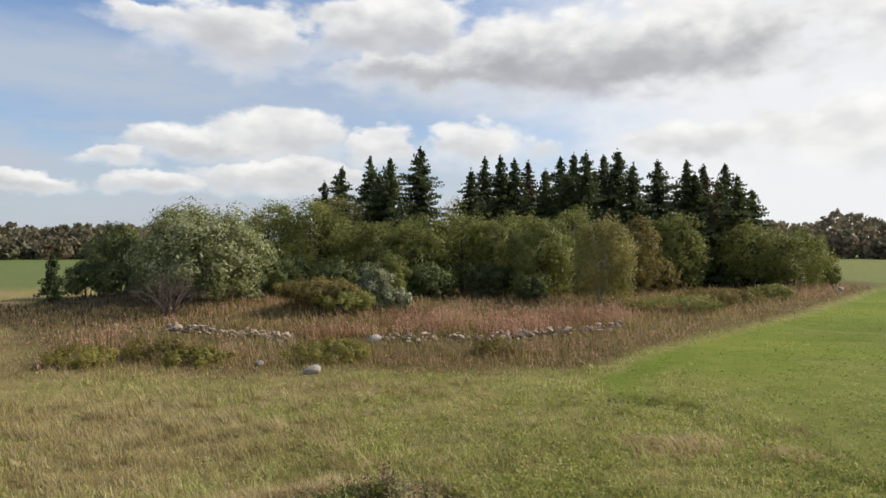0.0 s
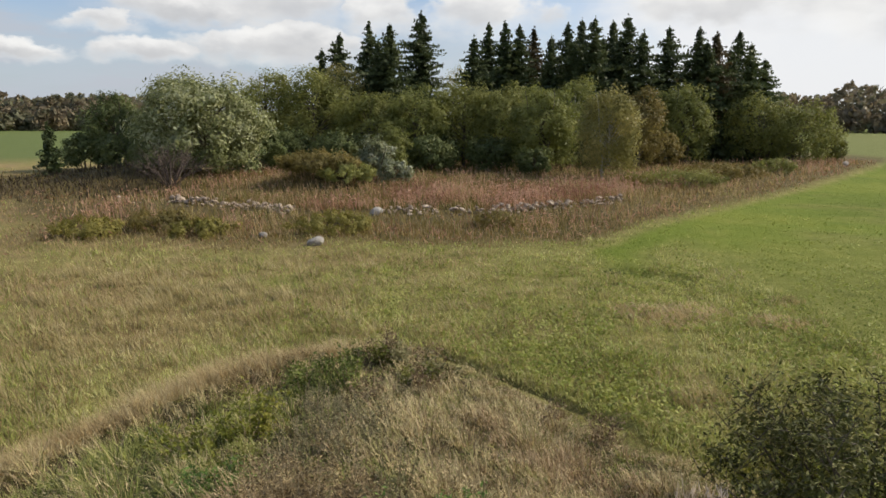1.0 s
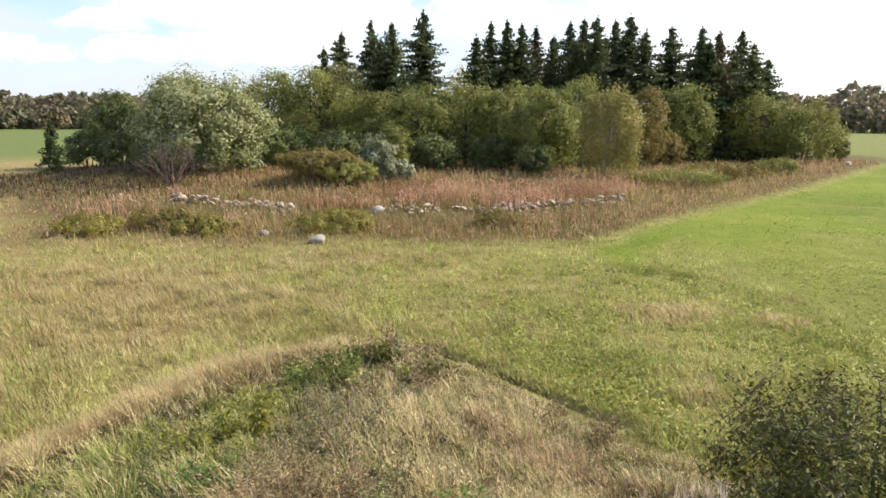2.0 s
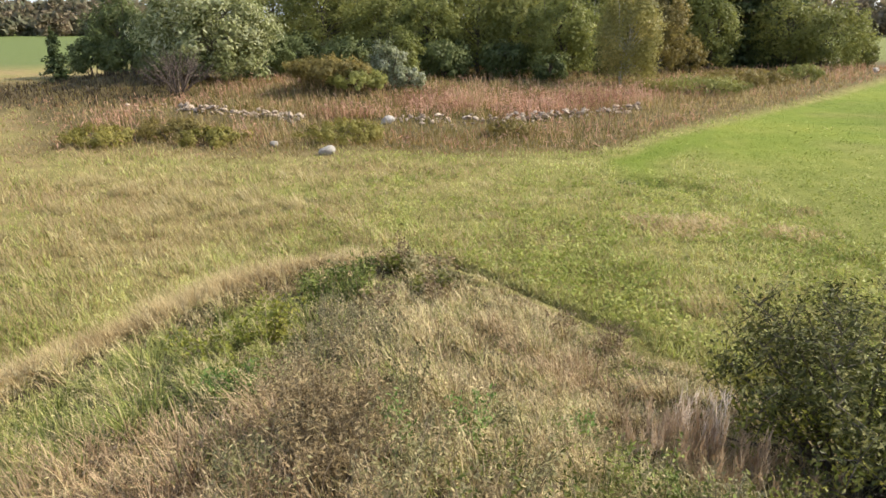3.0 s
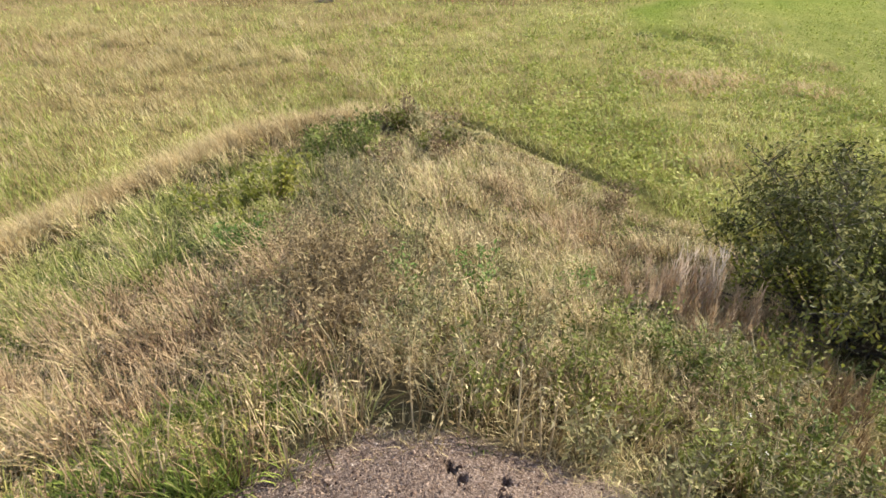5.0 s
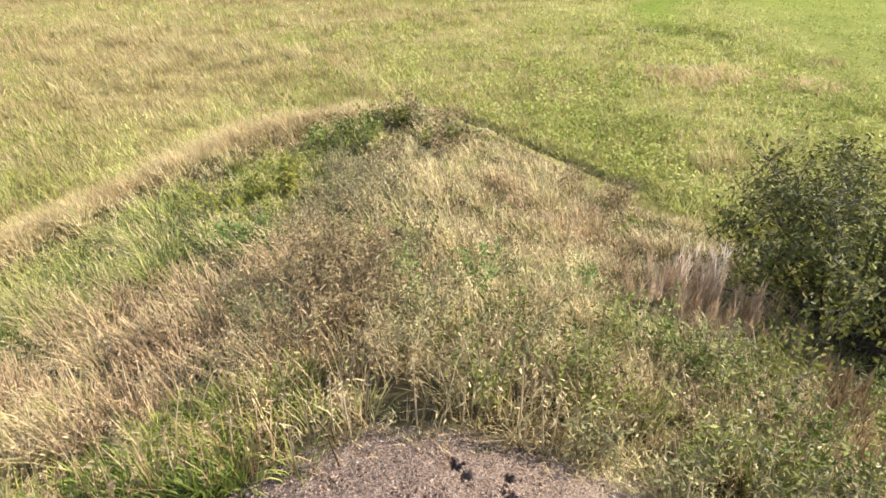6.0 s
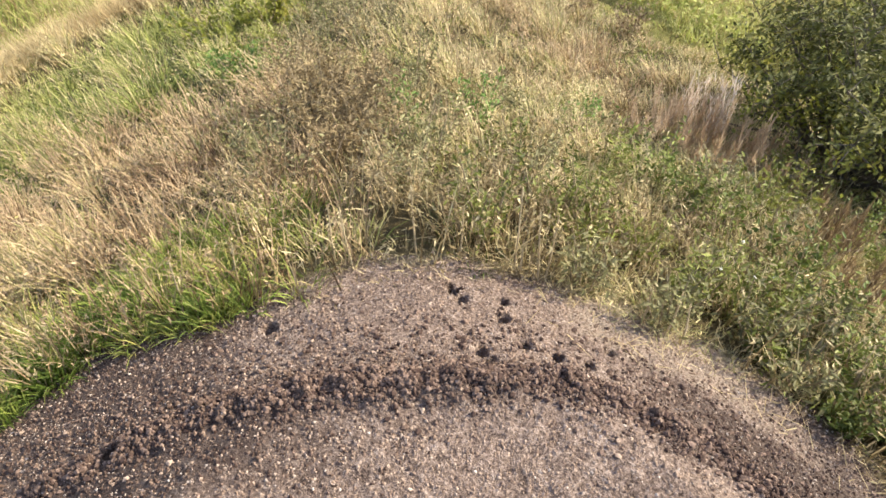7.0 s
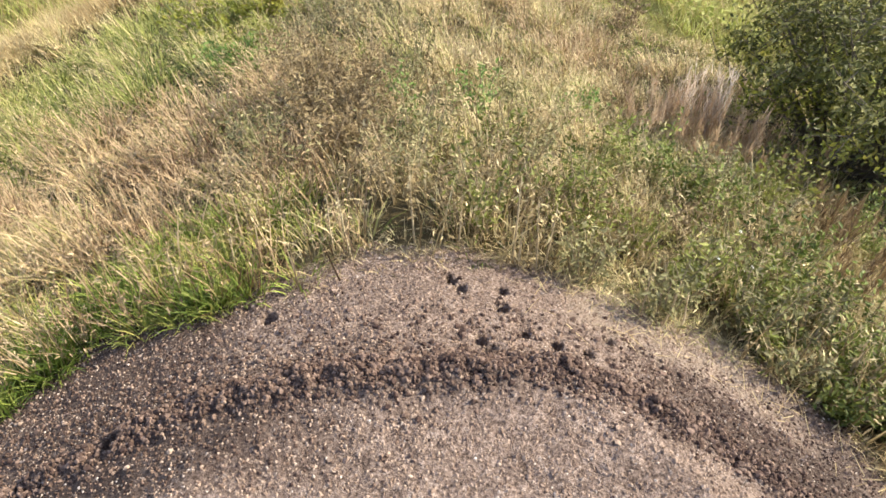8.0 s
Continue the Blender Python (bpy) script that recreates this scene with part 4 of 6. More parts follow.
for i, (b, e, w) in enumerate(SPRUCES):
    d = 63.0 + 4.0 * math.sin(i * 2.3)
    mat, text = L_SPRUCE, "tall dark green spruce with drooping boughs"
    if i in (9, 19):
        mat, text = L_SPRUCE_BROWN, "tall browning spruce with thin needles"
    elif i in (7, 21, 22):
        mat, text = L_SPRUCE_LIGHT, "tall lighter green spruce with drooping boughs"
    spruce(b * d, d, 4.0 + e * d, w, mat, text)
small = spruce(-0.606 * 39.5, 39.5, 3.5, 0.85, L_SPRUCE_LIGHT, "small young dark green spruce standing alone", 0.0, 0.5)
small["group"] = ""


def bare_shrub(x, y, h, w):
    """A low dome of leafless branches that spread from one stool and fork into fine twigs."""
    z0 = float(land(x, y))
    t = thing("bare_shrub", x, y, z0, "bare grey-brown leafless shrub before the willow", "shrub")
    for k in range(44):
        s = Soup()
        a = k * 2.399963 + rng.uniform(-0.3, 0.3)
        tilt = 0.15 + 1.15 * ((k + 0.5) / 44) ** 0.7
        size = rng.uniform(0.75, 1.0)
        e = np.array([0.5 * w * math.sin(tilt) * np.cos(a), 0.5 * w * math.sin(tilt) * np.sin(a), h * max(0.25, math.cos(tilt * 0.85))]) * size
        b = np.array([0.2 * np.cos(a), 0.2 * np.sin(a), -0.06])
        p = np.array([b, b * 0.6 + e * 0.35 + (0, 0, 0.10), b * 0.2 + e * 0.7 + (0, 0, 0.10), e])
        p[1:] += rng.normal(0, 0.06, (3, 3))
        tube(s, p, [0.022, 0.016, 0.011, 0.005], 5)
        for q in range(9):
            f = rng.uniform(0.3, 1.0)
            c = p[1] * (1 - f) + p[3] * f
            tip = c + e / (np.linalg.norm(e) + 1e-9) * rng.uniform(0.1, 0.35) + rng.normal(0, 0.20, 3) + (0, 0, 0.12)
            tube(s, [c, (c + tip) / 2 + rng.normal(0, 0.03, 3), tip], [0.010, 0.008, 0.004], 4)
        part("stem", s, B_PURPLE, t, soft=True)


bare_shrub(-14.7, 34.6, 2.3, 4.6)


def far_wood(name, label, arcs, mat, seed):
    """A distant belt of mixed trees: stems and many leaf clumps."""
    r = np.random.default_rng(seed)
    t = thing(name, 0, 0, 0, label, "wood", kind="stuff")
    wood, crown = Soup(), Soup()
    for a0, a1, d0, d1, h0, h1, n in arcs:
        for k in range(n):
            a = radians(a0 + (a1 - a0) * (k + r.uniform(0, 1)) / n)
            d = r.uniform(d0, d1)
            h = 0.86 * r.uniform(h0, h1) * (0.8 + 0.35 * vnoise(np.array([a * 18.0]), np.array([seed * 1.0]))[0])
            x, y = d * math.sin(a), d * math.cos(a)
            z = float(land(x, y))
            tube(wood, [(x, y, z - 0.2), (x + r.normal(0, 0.3), y, z + h * 0.85)], [0.16, 0.05], 5)
            m = 145
            s = r.uniform(0.0, 1.0, m) ** 0.8
            w = (0.10 + 0.12 * r.random()) * h + 1.1
            prof = np.sin(np.pi * np.clip(s * 0.85 + 0.12, 0, 1)) ** 0.7
            ph = r.uniform(0, 2 * np.pi, m)
            q = 1.25 * prof * w * np.sqrt(r.uniform(0.1, 1.0, m))
            p = np.stack([x + q * np.cos(ph), y + q * np.sin(ph), z + h * (0.04 + 0.94 * s)], 1)
            leaves(crown, p, r.uniform(1.1, 2.2, m), r.uniform(0.75, 1.35, m), np.array([[0, -0.3, 0.6]]), 0.8)
    tagged(part("trunkwork", wood, B_BARK, t), kind="stuff")
    tagged(part("foliage", crown, mat, t), kind="stuff")


far_wood("far_wood", "distant autumn-brown mixed wood beyond the green field", [(-62, -24, 232, 262, 10.0, 12.8, 170), (-62, -24, 226, 232, 4.0, 8.0, 90)], L_WOODS, 3)
far_wood("far_wood", "distant dark mixed wood beyond the mown field", [(23, 62, 226, 262, 12.5, 16.0, 150), (23, 62, 222, 226, 5.0, 9.0, 60)], L_WOODS, 4)

# ---------------------------------------------------------------- stones
STONE_MESHES = []
for k in range(9):
    bm = bmesh.new()
    bmesh.ops.create_icosphere(bm, subdivisions=2, radius=0.5)
    o = Vector((k * 3.7, k * 1.9, 0.4 * k))
    for v in bm.verts:
        c = v.co.copy()
        v.co *= 1.0 + 0.42 * noise.noise(c * 1.7 + o) + 0.14 * noise.noise(c * 5.0 + o)
        v.co.z *= 0.72
        v.co.x *= 1.15
    me = bpy.data.meshes.new("stone")
    bm.to_mesh(me)
    bm.free()
    me.materials.append(S_STONE)
    STONE_MESHES.append(me)

wall = thing("stone_wall", 0, 30, 0, "tumbled low wall of pale field stones in dry grass", "stone wall")
# stretches along x where the stones lie open, and how many in each
for x0, x1, count in ((-15.0, -12.8, 12), (-12.7, -9.6, 96), (-9.6, -6.3, 110), (-2.9, -0.2, 44), (0.3, 3.0, 40), (2.6, 5.7, 90), (5.7, 8.4, 64), (15.5, 17.5, 10)):
    for k in range(count):
        wx = rng.uniform(x0, x1)
        off = rng.normal(0, 0.34)
        wy = np.interp(wx, WALL[:, 0], WALL[:, 1]) + off
        size = 0.09 + 0.17 * rng.random() ** 1.8
        heap_z = 0.30 * rng.random() * math.exp(-(off / 0.35) ** 2)
        st = new("stone", STONE_MESHES[k % 9])
        st.parent = wall
        st.matrix_basis = pose(wx, wy - 30, float(land(wx, wy)) + size * 0.2 + heap_z, rng.uniform(-25, 25), rng.uniform(-25, 25), rng.uniform(0, 360)) @ Matrix.Diagonal((size * rng.uniform(0.9, 1.35), size * 0.85, size * rng.uniform(0.7, 1.0), 1))


def boulder(x, y, size, mesh, label):
    ob = new("boulder", mesh.copy())
    ob.data.materials.clear()
    ob.data.materials.append(S_BOULDER)
    ob.matrix_basis = pose(x, y, float(land(x, y)) + size * 0.26, 8, -6, 40 * size) @ Matrix.Diagonal((size, size * 0.8, size, 1))
    return tagged(ob, label, "boulder")


boulder(-4.05, 20.0, 0.43, STONE_MESHES[2], "pale rounded boulder half sunk in meadow grass")
boulder(-6.1, 21.4, 0.27, STONE_MESHES[5], "pale boulder half hidden in dry grass")
boulder(-2.8, 26.4, 0.5, STONE_MESHES[7], "pale boulder at the front of the stone wall")
boulder(34.0, 55.0, 0.55, STONE_MESHES[3], "pale boulder at the end of the thicket")

# ---------------------------------------------------------------- grass and herbs


def scatter(n, az0, az1, dep0, dep1, power=1.0):
    """Plan places over a sector that thin out with distance from the heap."""
    a = np.radians(rng.uniform(az0, az1, n))
    d = 4.0 / np.tan(np.radians(dep0 + (dep1 - dep0) * rng.random(n) ** power))
    return d * np.sin(a), d * np.cos(a)


def stuff(name, soup, mat, label, category):
    return tagged(new(name, soup.mesh(name, mat)), label, category, kind="stuff")


WIND = math.pi * 0.92   # stems lean with the wind


def wind(n, spread=0.9):
    return WIND + rng.normal(0, spread, n)


# open meadow between the heap and the stony bank
x, y = scatter(120000, -44, 46, 5.2, 40, 1.25)
rho, th, fr = heap(x, y)
dist = np.hypot(x, y)
st, mo, ba = straw_amount(x, y), mown_amount(x, y), bank_amount(x, y)
furrow = (rho - fr < 0.24) & (x > -0.3) & (x < 2.4)
rut = (abs(y - np.interp(x, [4.0, 5.0, 6.5], [17.1, 16.7, 15.2])) < 0.2) & (x > 4.1) & (x < 6.6)
ok = ~rut & (rho > fr + 0.02) & (rng.random(len(x)) > ba) & ~furrow
roll = rng.random(len(x))
tuft = smooth(fbm(x, y, 1.1, 3, 12.0), 0.48, 0.66)
take = ok & (mo < 0.35) & (roll < np.clip(0.22 + 0.85 * st + 0.3 * tuft, 0, 1))
s = Soup()
p = lift(x[take], y[take], -0.02)
n = len(p)
fine = smooth(fbm(x[take], y[take], 2.6, 2, 81.0), 0.35, 0.65)
tall = (0.12 + 0.10 * st[take] + 0.26 * tuft[take] * st[take]) * rng.uniform(0.6, 1.3, n) * (0.6 + 0.7 * fine)
wide = 0.004 + 0.0006 * dist[take]
tips = blades(s, p, tall, wide, wind(n, 1.3), rng.uniform(0.0, 0.5, n), rng.uniform(0.1, 0.7, n), 2)
stuff("dry_meadow_grass", s, M_FIELD_STRAW, "straw-coloured dry meadow grass leaning in the wind", "grass")
take = ok & (mo < 0.38) & (roll > 0.30)
s = Soup()
p = lift(x[take], y[take], -0.02)
n = len(p)
blades(s, p, (0.10 + 0.12 * tuft[take]) * rng.uniform(0.6, 1.4, n), 0.008 + 0.0009 * dist[take], rng.uniform(0, 6.3, n), rng.uniform(0.1, 0.6, n), rng.uniform(0.1, 0.7, n), 2)
stuff("meadow_grass", s, M_FIELD_GREEN, "yellow-green meadow grass", "grass")

# tall pale tufts and darker clumps that stand out of the meadow
def tuft_thing(x, y, h, w, mat, label, n=170, lean=0.45):
    z0 = float(land(x, y))
    t = thing("grass_tuft", x, y, z0, label, "grass tuft", "tufts in the meadow")
    s = Soup()
    w = w * 1.25
    a, r = rng.uniform(0, 2 * np.pi, n), w * 0.5 * np.sqrt(rng.random(n))
    p = np.stack([r * np.cos(a) * 1.2, r * np.sin(a) * 0.8, np.full(n, -0.03)], 1)
    p[:, 2] += land(p[:, 0] + x, p[:, 1] + y) - z0
    blades(s, p, 1.0 * h * rng.uniform(0.3, 1.1, n) * (1 - 0.5 * (r / (0.5 * w)) ** 2), 0.017, wind(n, 0.7), lean * rng.uniform(0.5, 1.2, n), rng.uniform(0.1, 0.4, n), 2)
    tagged(part("tuft", s, mat, t), kind="stuff")


for tx, ty, th_, tw in ((-4.2, 13.6, 0.62, 0.7), (-5.4, 14.0, 0.66, 0.9), (-4.9, 13.2, 0.5, 0.6), (-7.9, 14.9, 0.6, 0.6), (-3.5, 13.9, 0.5, 0.6), (-6.4, 14.4, 0.55, 0.8), (-4.7, 14.8, 0.6, 0.9),
                     (-3.0, 14.6, 0.45, 0.6), (-6.0, 13.0, 0.5, 0.7), (-9.3, 16.0, 0.5, 0.8), (-8.6, 13.4, 0.45, 0.7), (-7.2, 17.5, 0.5, 1.0), (-2.0, 16.8, 0.4, 0.7), (0.8, 13.2, 0.3, 0.5)):
    tuft_thing(tx, ty, th_ * 1.05, tw * 0.7, M_TUFT, "tall pale straw tuft bent by the wind", 120)
for k in range(46):
    a, d = radians(rng.uniform(-38, 4)), rng.uniform(10.5, 19.5)
    tuft_thing(d * math.sin(a), d * math.cos(a), rng.uniform(0.3, 0.5), rng.uniform(0.35, 0.7), M_TUFT, "tall pale straw tuft bent by the wind", 70)
for tx, ty, th_, tw in ((4.6, 12.5, 0.34, 1.5), (5.1, 12.9, 0.32, 1.3), (4.1, 13.0, 0.28, 1.0), (6.6, 12.2, 0.26, 0.9)):
    tuft_thing(tx, ty, th_, tw, M_CREST, "low tan patch of dry grass in the meadow", 900, 0.6)
for tx, ty, th_, tw in ((3.65, 8.6, 0.36, 0.55), (3.8, 8.75, 0.30, 0.5), (7.6, 13.8, 0.26, 0.6)):
    tuft_thing(tx, ty, th_, tw, M_TUFT, "greyish dead clump in the meadow grass", 220, 0.3)

# bright green growth beside the rut
for tx, ty, tw in ((4.5, 16.45, 0.45), (4.85, 16.6, 0.5), (5.2, 16.5, 0.5), (5.5, 16.1, 0.45), (5.75, 15.65, 0.45), (5.95, 15.2, 0.4)):
    tuft_thing(tx, ty, 0.16, tw, M_DEEP, "dark green grass in the rut of the field", 200, 0.4)
for tx, ty, tw in ((5.2, 16.0, 0.7), (5.0, 17.1, 0.7), (5.5, 15.5, 0.6), (4.6, 16.1, 0.6), (5.5, 16.8, 0.7), (6.0, 16.2, 0.6), (4.4, 16.9, 0.5)):
    tuft_thing(tx, ty, 0.10, tw, M_MOWN, "fresh green grass beside the rut", 220, 0.5)
# broad-leaved rosettes in the meadow
x, y = scatter(42000, -42, 48, 7.5, 38)
rho, th, fr = heap(x, y)
many = (0.25 + 0.75 * smooth(fbm(x, y, 0.5, 3, 21.0), 0.42, 0.58)) * smooth(x + 0.12 * y, -3.5, 1.5) * 0.5
ok = (rho > fr + 0.45) & (bank_amount(x, y) < 0.3) & (rng.random(len(x)) < many) & (rng.random(len(x)) > 0.75 * smooth(mown_amount(x, y), 0.5, 0.9)) & ~((abs(y - np.interp(x, [4.0, 5.0, 6.5], [17.1, 16.7, 15.2])) < 0.25) & (x > 4.1) & (x < 6.6))
x, y = x[ok], y[ok]
k = 4
x, y = np.repeat(x, k) + rng.normal(0, 0.07, len(x) * k), np.repeat(y, k) + rng.normal(0, 0.07, len(y) * k)
d = np.hypot(x, y)
s = Soup()
leaves(s, lift(x, y, 0.09) + np.array([[0, 0, 1.0]]) * rng.uniform(-0.03, 0.09, (len(x), 1)), rng.uniform(0.04, 0.09, len(x)) + 0.001 * d, rng.uniform(0.02, 0.045, len(x)) + 0.0006 * d, np.array([[0, 0, 1.0]]), 0.6)
stuff("meadow_weeds", s, M_WEED, "bright yellow-green weed leaves in the meadow", "weeds")

# mown field
x, y = scatter(70000, -2, 50, 2.6, 20)
rut = (abs(y - np.interp(x, [4.0, 5.0, 6.5], [17.1, 16.7, 15.2])) < 0.22) & (x > 4.1) & (x < 6.6)
take = (rng.random(len(x)) < mown_amount(x, y)) & (bank_amount(x, y) < 0.3) & ~rut
x, y = x[take], y[take]
d = np.hypot(x, y)
s = Soup()
blades(s, lift(x, y, -0.01), rng.uniform(0.02, 0.05, len(x)), 0.01 + 0.0011 * d, rng.uniform(0, 6.3, len(x)), rng.uniform(0.1, 0.6, len(x)), 0.3, 1)
stuff("mown_grass", s, M_MOWN, "short bright green mown grass", "grass")

# stony bank: reddish stalks with heads, and herbs below
x, y = scatter(115000, -45, 44, 3.2, 11.5)
ba = bank_amount(x, y)
d = np.hypot(x, y)
red = smooth(fbm(x, y, 0.22, 3, 31.0), 0.36, 0.60)
low = 0.34 + 0.66 * smooth(y - np.interp(x, FRONT[:, 0], FRONT[:, 1]), -0.5, 5.0)      # growth is lower towards the meadow
low = low * (0.50 + 0.50 * smooth(x, -17.0, -12.5))
near_wall = np.exp(-((y - np.interp(x, WALL[:, 0], WALL[:, 1])) / 4.5) ** 2)
front_of_wall = np.interp(x, WALL[:, 0], WALL[:, 1]) - y
open_wall = (front_of_wall > -0.5) & (front_of_wall < 3.2) & (rng.random(len(x)) < 0.90) & (x > -14) & (x < 10)
heath = np.exp(-(((x + 20.5) / 7.5) ** 4 + ((y - 36.5) / 5.6) ** 4)) > rng.random(len(x)) * 0.9 + 0.05      # low growth beside the broad willow, coloured dark partly for its shade
open_wall = open_wall | heath
before = (front_of_wall > 0.0) & (x > -13.0) & (x < 14.0) & (rng.random(len(x)) < 0.72)      # low herbs only before the stones
behind = smooth(front_of_wall, 1.2, -0.6) * (1 - 0.75 * smooth(x, 4.0, 10.0)) * smooth(x, -16, -11.5)       # the reddest growth stands behind the stones
stones_clear = np.hypot(x + 4.05, y - 19.7) < 0.9
take = (rng.random(len(x)) < ba * np.clip(0.10 + 1.1 * red * near_wall, 0, 1) * (0.55 + 0.45 * behind) * (0.15 + 0.85 * smooth(x, -16, -12))) & ~open_wall & ~before & ~stones_clear
s = Soup()
p = lift(x[take], y[take], -0.03)
n = len(p)
tips = blades(s, p, rng.uniform(0.35, 0.85, n) * (0.7 + 0.4 * red[take]) * low[take], 0.012 + 0.0007 * d[take], wind(n, 1.4), rng.uniform(0.0, 0.3, n), rng.uniform(0.0, 0.25, n), 1)
h = tips[rng.random(n) < 0.6]
leaves(s, h - np.array([[0, 0, 0.08]]), rng.uniform(0.16, 0.30, len(h)), 0.028 + 0.0004 * np.hypot(h[:, 0], h[:, 1]), np.array([[0, -0.6, 0.1]]), 0.5)
stuff("red_stalks", s, M_RED, "reddish-brown dry willowherb and reed stalks", "tall grass")
pale = smooth(fbm(x, y, 0.3, 3, 44.0), 0.42, 0.6)
take = (rng.random(len(x)) < ba * (0.5 * pale + 0.25 * before + 0.5 * smooth(x, 3, 9))) & ~stones_clear & ~(open_wall & (x < 9) & (rng.random(len(x)) < 0.7)) & ~heath
s = Soup()
p = lift(x[take], y[take], -0.03)
n = len(p)
blades(s, p, rng.uniform(0.3, 0.65, n) * np.where(before[take], 0.75, 1.0) * low[take], 0.014 + 0.0008 * d[take], wind(n, 1.2), rng.uniform(0.0, 0.4, n), rng.uniform(0.0, 0.4, n), 1)
stuff("bank_straw", s, M_FIELD_STRAW, "pale dry grass among the herbs of the bank", "grass")
take = (rng.random(len(x)) < ba * (0.6 - 0.25 * (front_of_wall > 0))) & ~stones_clear & ~(open_wall & ~heath & (rng.random(len(x)) < 0.75))
s = Soup()
p = lift(x[take], y[take], -0.03)
n = len(p)
blades(s, p, rng.uniform(0.18, 0.5, n) * low[take], 0.018 + 0.0012 * d[take], rng.uniform(0, 6.3, n), rng.uniform(0.0, 0.5, n), rng.uniform(0.0, 0.5, n), 1)
stuff("bank_herbs", s, M_OLIVE, "olive-brown herbs and rough grass on the bank", "herbs")

# brown heath; its colour is darkened to carry the willow's shade
take = heath & (rng.random(len(x)) < 0.8)
s = Soup()
p = lift(x[take], y[take], -0.03)
n = len(p)
blades(s, p, rng.uniform(0.15, 0.45, n), 0.02 + 0.0012 * d[take], rng.uniform(0, 6.3, n), rng.uniform(0.0, 0.5, n), rng.uniform(0.0, 0.5, n), 1)
stuff("heath", s, foliage("heath", [(0.045, 0.033, 0.022), (0.085, 0.062, 0.036), (0.14, 0.105, 0.055)], 0.6, 0.25), "low brown heath darkened as the shade beside the broad willow", "heath")

# ---------------------------------------------------------------- the heap's own growth


def on_heap(n, r0, r1, power=1.0, a0=-100, a1=100):
    """Places on the heap's flank towards the meadow; r0, r1 as shares from gravel edge to foot."""
    a = np.radians(rng.uniform(a0, a1, n))
    th = np.pi / 2 - a
    th = np.where(th > np.pi, th - 2 * np.pi, th)
    ge, fr = gravel_edge(th), np.interp(th, FOOT_ANG, FOOT_R)
    q = r0 + (r1 - r0) * rng.random(n) ** power
    r = ge + (fr - ge) * q
    return TOP[0] + r * np.cos(th), TOP[1] + r * np.sin(th), q, r


def heap_green(x, y):
    return smooth(fbm(x, y, 0.9, 3, 51.0), 0.44, 0.60)


def tussocks(soup, x, y, tall, n, width, spread, lean=0.5, droop=0.7, heads=0.0, dead=0.0, windy=0.35, segs=2):
    """Clumps of blades that spring from one crown and bend outwards, with seed heads and dead leaves."""
    c = len(x)
    tall, width, spread = (np.broadcast_to(np.asarray(v, dtype=float), (c,)) for v in (tall, width, spread))
    k = np.repeat(np.arange(c), n)
    m = len(k)
    a, out = rng.uniform(0, 2 * np.pi, m), np.sqrt(rng.random(m))
    px, py = x[k] + spread[k] * out * np.cos(a), y[k] + spread[k] * out * np.sin(a)
    turn = np.arctan2(out * np.sin(a) + windy * math.sin(WIND) + rng.normal(0, 0.2, m), out * np.cos(a) + windy * math.cos(WIND) + rng.normal(0, 0.2, m))
    high = tall[k] * rng.uniform(0.35, 1.1, m) * (1.05 - 0.35 * out)
    p = lift(px, py, -0.02)
    tips = blades(soup, p, high, width[k] * rng.uniform(0.6, 1.3, m), turn, lean * (0.15 + out) * rng.uniform(0.3, 1.1, m), droop * rng.uniform(0.1, 1.0, m), segs)
    if heads:
        pick = rng.random(m) < heads
        h, w = tips[pick], width[k][pick]
        leaves(soup, h - np.array([[0, 0, 0.012]]), rng.uniform(0.025, 0.05, len(h)), w * 1.05, np.array([[0, -0.6, 0.2]]), 0.7)
    if dead:
        pick = rng.random(m) < dead
        h, w = p[pick] * 0.5 + tips[pick] * 0.5, width[k][pick]
        leaves(soup, h + rng.normal(0, 0.025, h.shape) * np.array([[1, 1, 0.6]]) + np.array([[0, 0, 0.02]]), rng.uniform(0.025, 0.055, len(h)), w * 1.05, np.array([[0, -0.2, 0.5]]), 0.8)


# where each kind of growth stands on the flank
x, y, q, r = on_heap(13500, 0.0, 1.0, 0.62, -75, 68)
green = 0.6 * heap_green(x, y) + 0.4 * smooth(fbm(x, y, 3.4, 2, 14.0), 0.36, 0.64)
left = 1 - smooth(x, -1.6, -0.2)
edge = smooth(q, 0.82, 0.92)
inner = smooth(q, 0.36, 0.50) * (1 - smooth(q, 0.82, 0.92)) * smooth(-x, 0.9, 1.8)                 # greener hollow inside the foot
rosy = 0.95 * np.clip(0.10 + 1.2 * np.exp(-(((x + 2.0) / 1.6) ** 4 + ((y - 3.1) / 1.35) ** 4)) + 0.8 * np.exp(-(((x - 1.0) / 0.9) ** 2 + ((y - 6.0) / 0.9) ** 2)), 0, 1)
herby = (1 - smooth(q, 0.15, 0.30)) * smooth(x, -0.9, -0.45)                                     # herbs stand here instead
patchy = smooth(fbm(x, y, 2.2, 3, 61.0), 0.34, 0.66)
short = 1 - 0.60 * edge * (1 - left)                                                              # cropped along the furrow
lush = (1 - smooth(q, 0.05, 0.11)) * smooth(-x, 0.55, 0.95)
straw_share = np.clip(0.80 - 0.50 * green + 0.5 * edge - 0.42 * inner - 0.05 * herby + 0.22 * rosy + 0.35 * np.exp(-(((x - 0.8) / 0.9) ** 2 + ((y - 4.8) / 1.8) ** 2)), 0.12, 0.92)
roll, thin = rng.random(len(x)), rng.random(len(x))
gaps = smooth(fbm(x, y, 6.5, 2, 77.0), 0.36, 0.56) + 0.4 * np.exp(-(((x - 0.9) / 0.9) ** 2 + ((y - 5.0) / 1.8) ** 2))
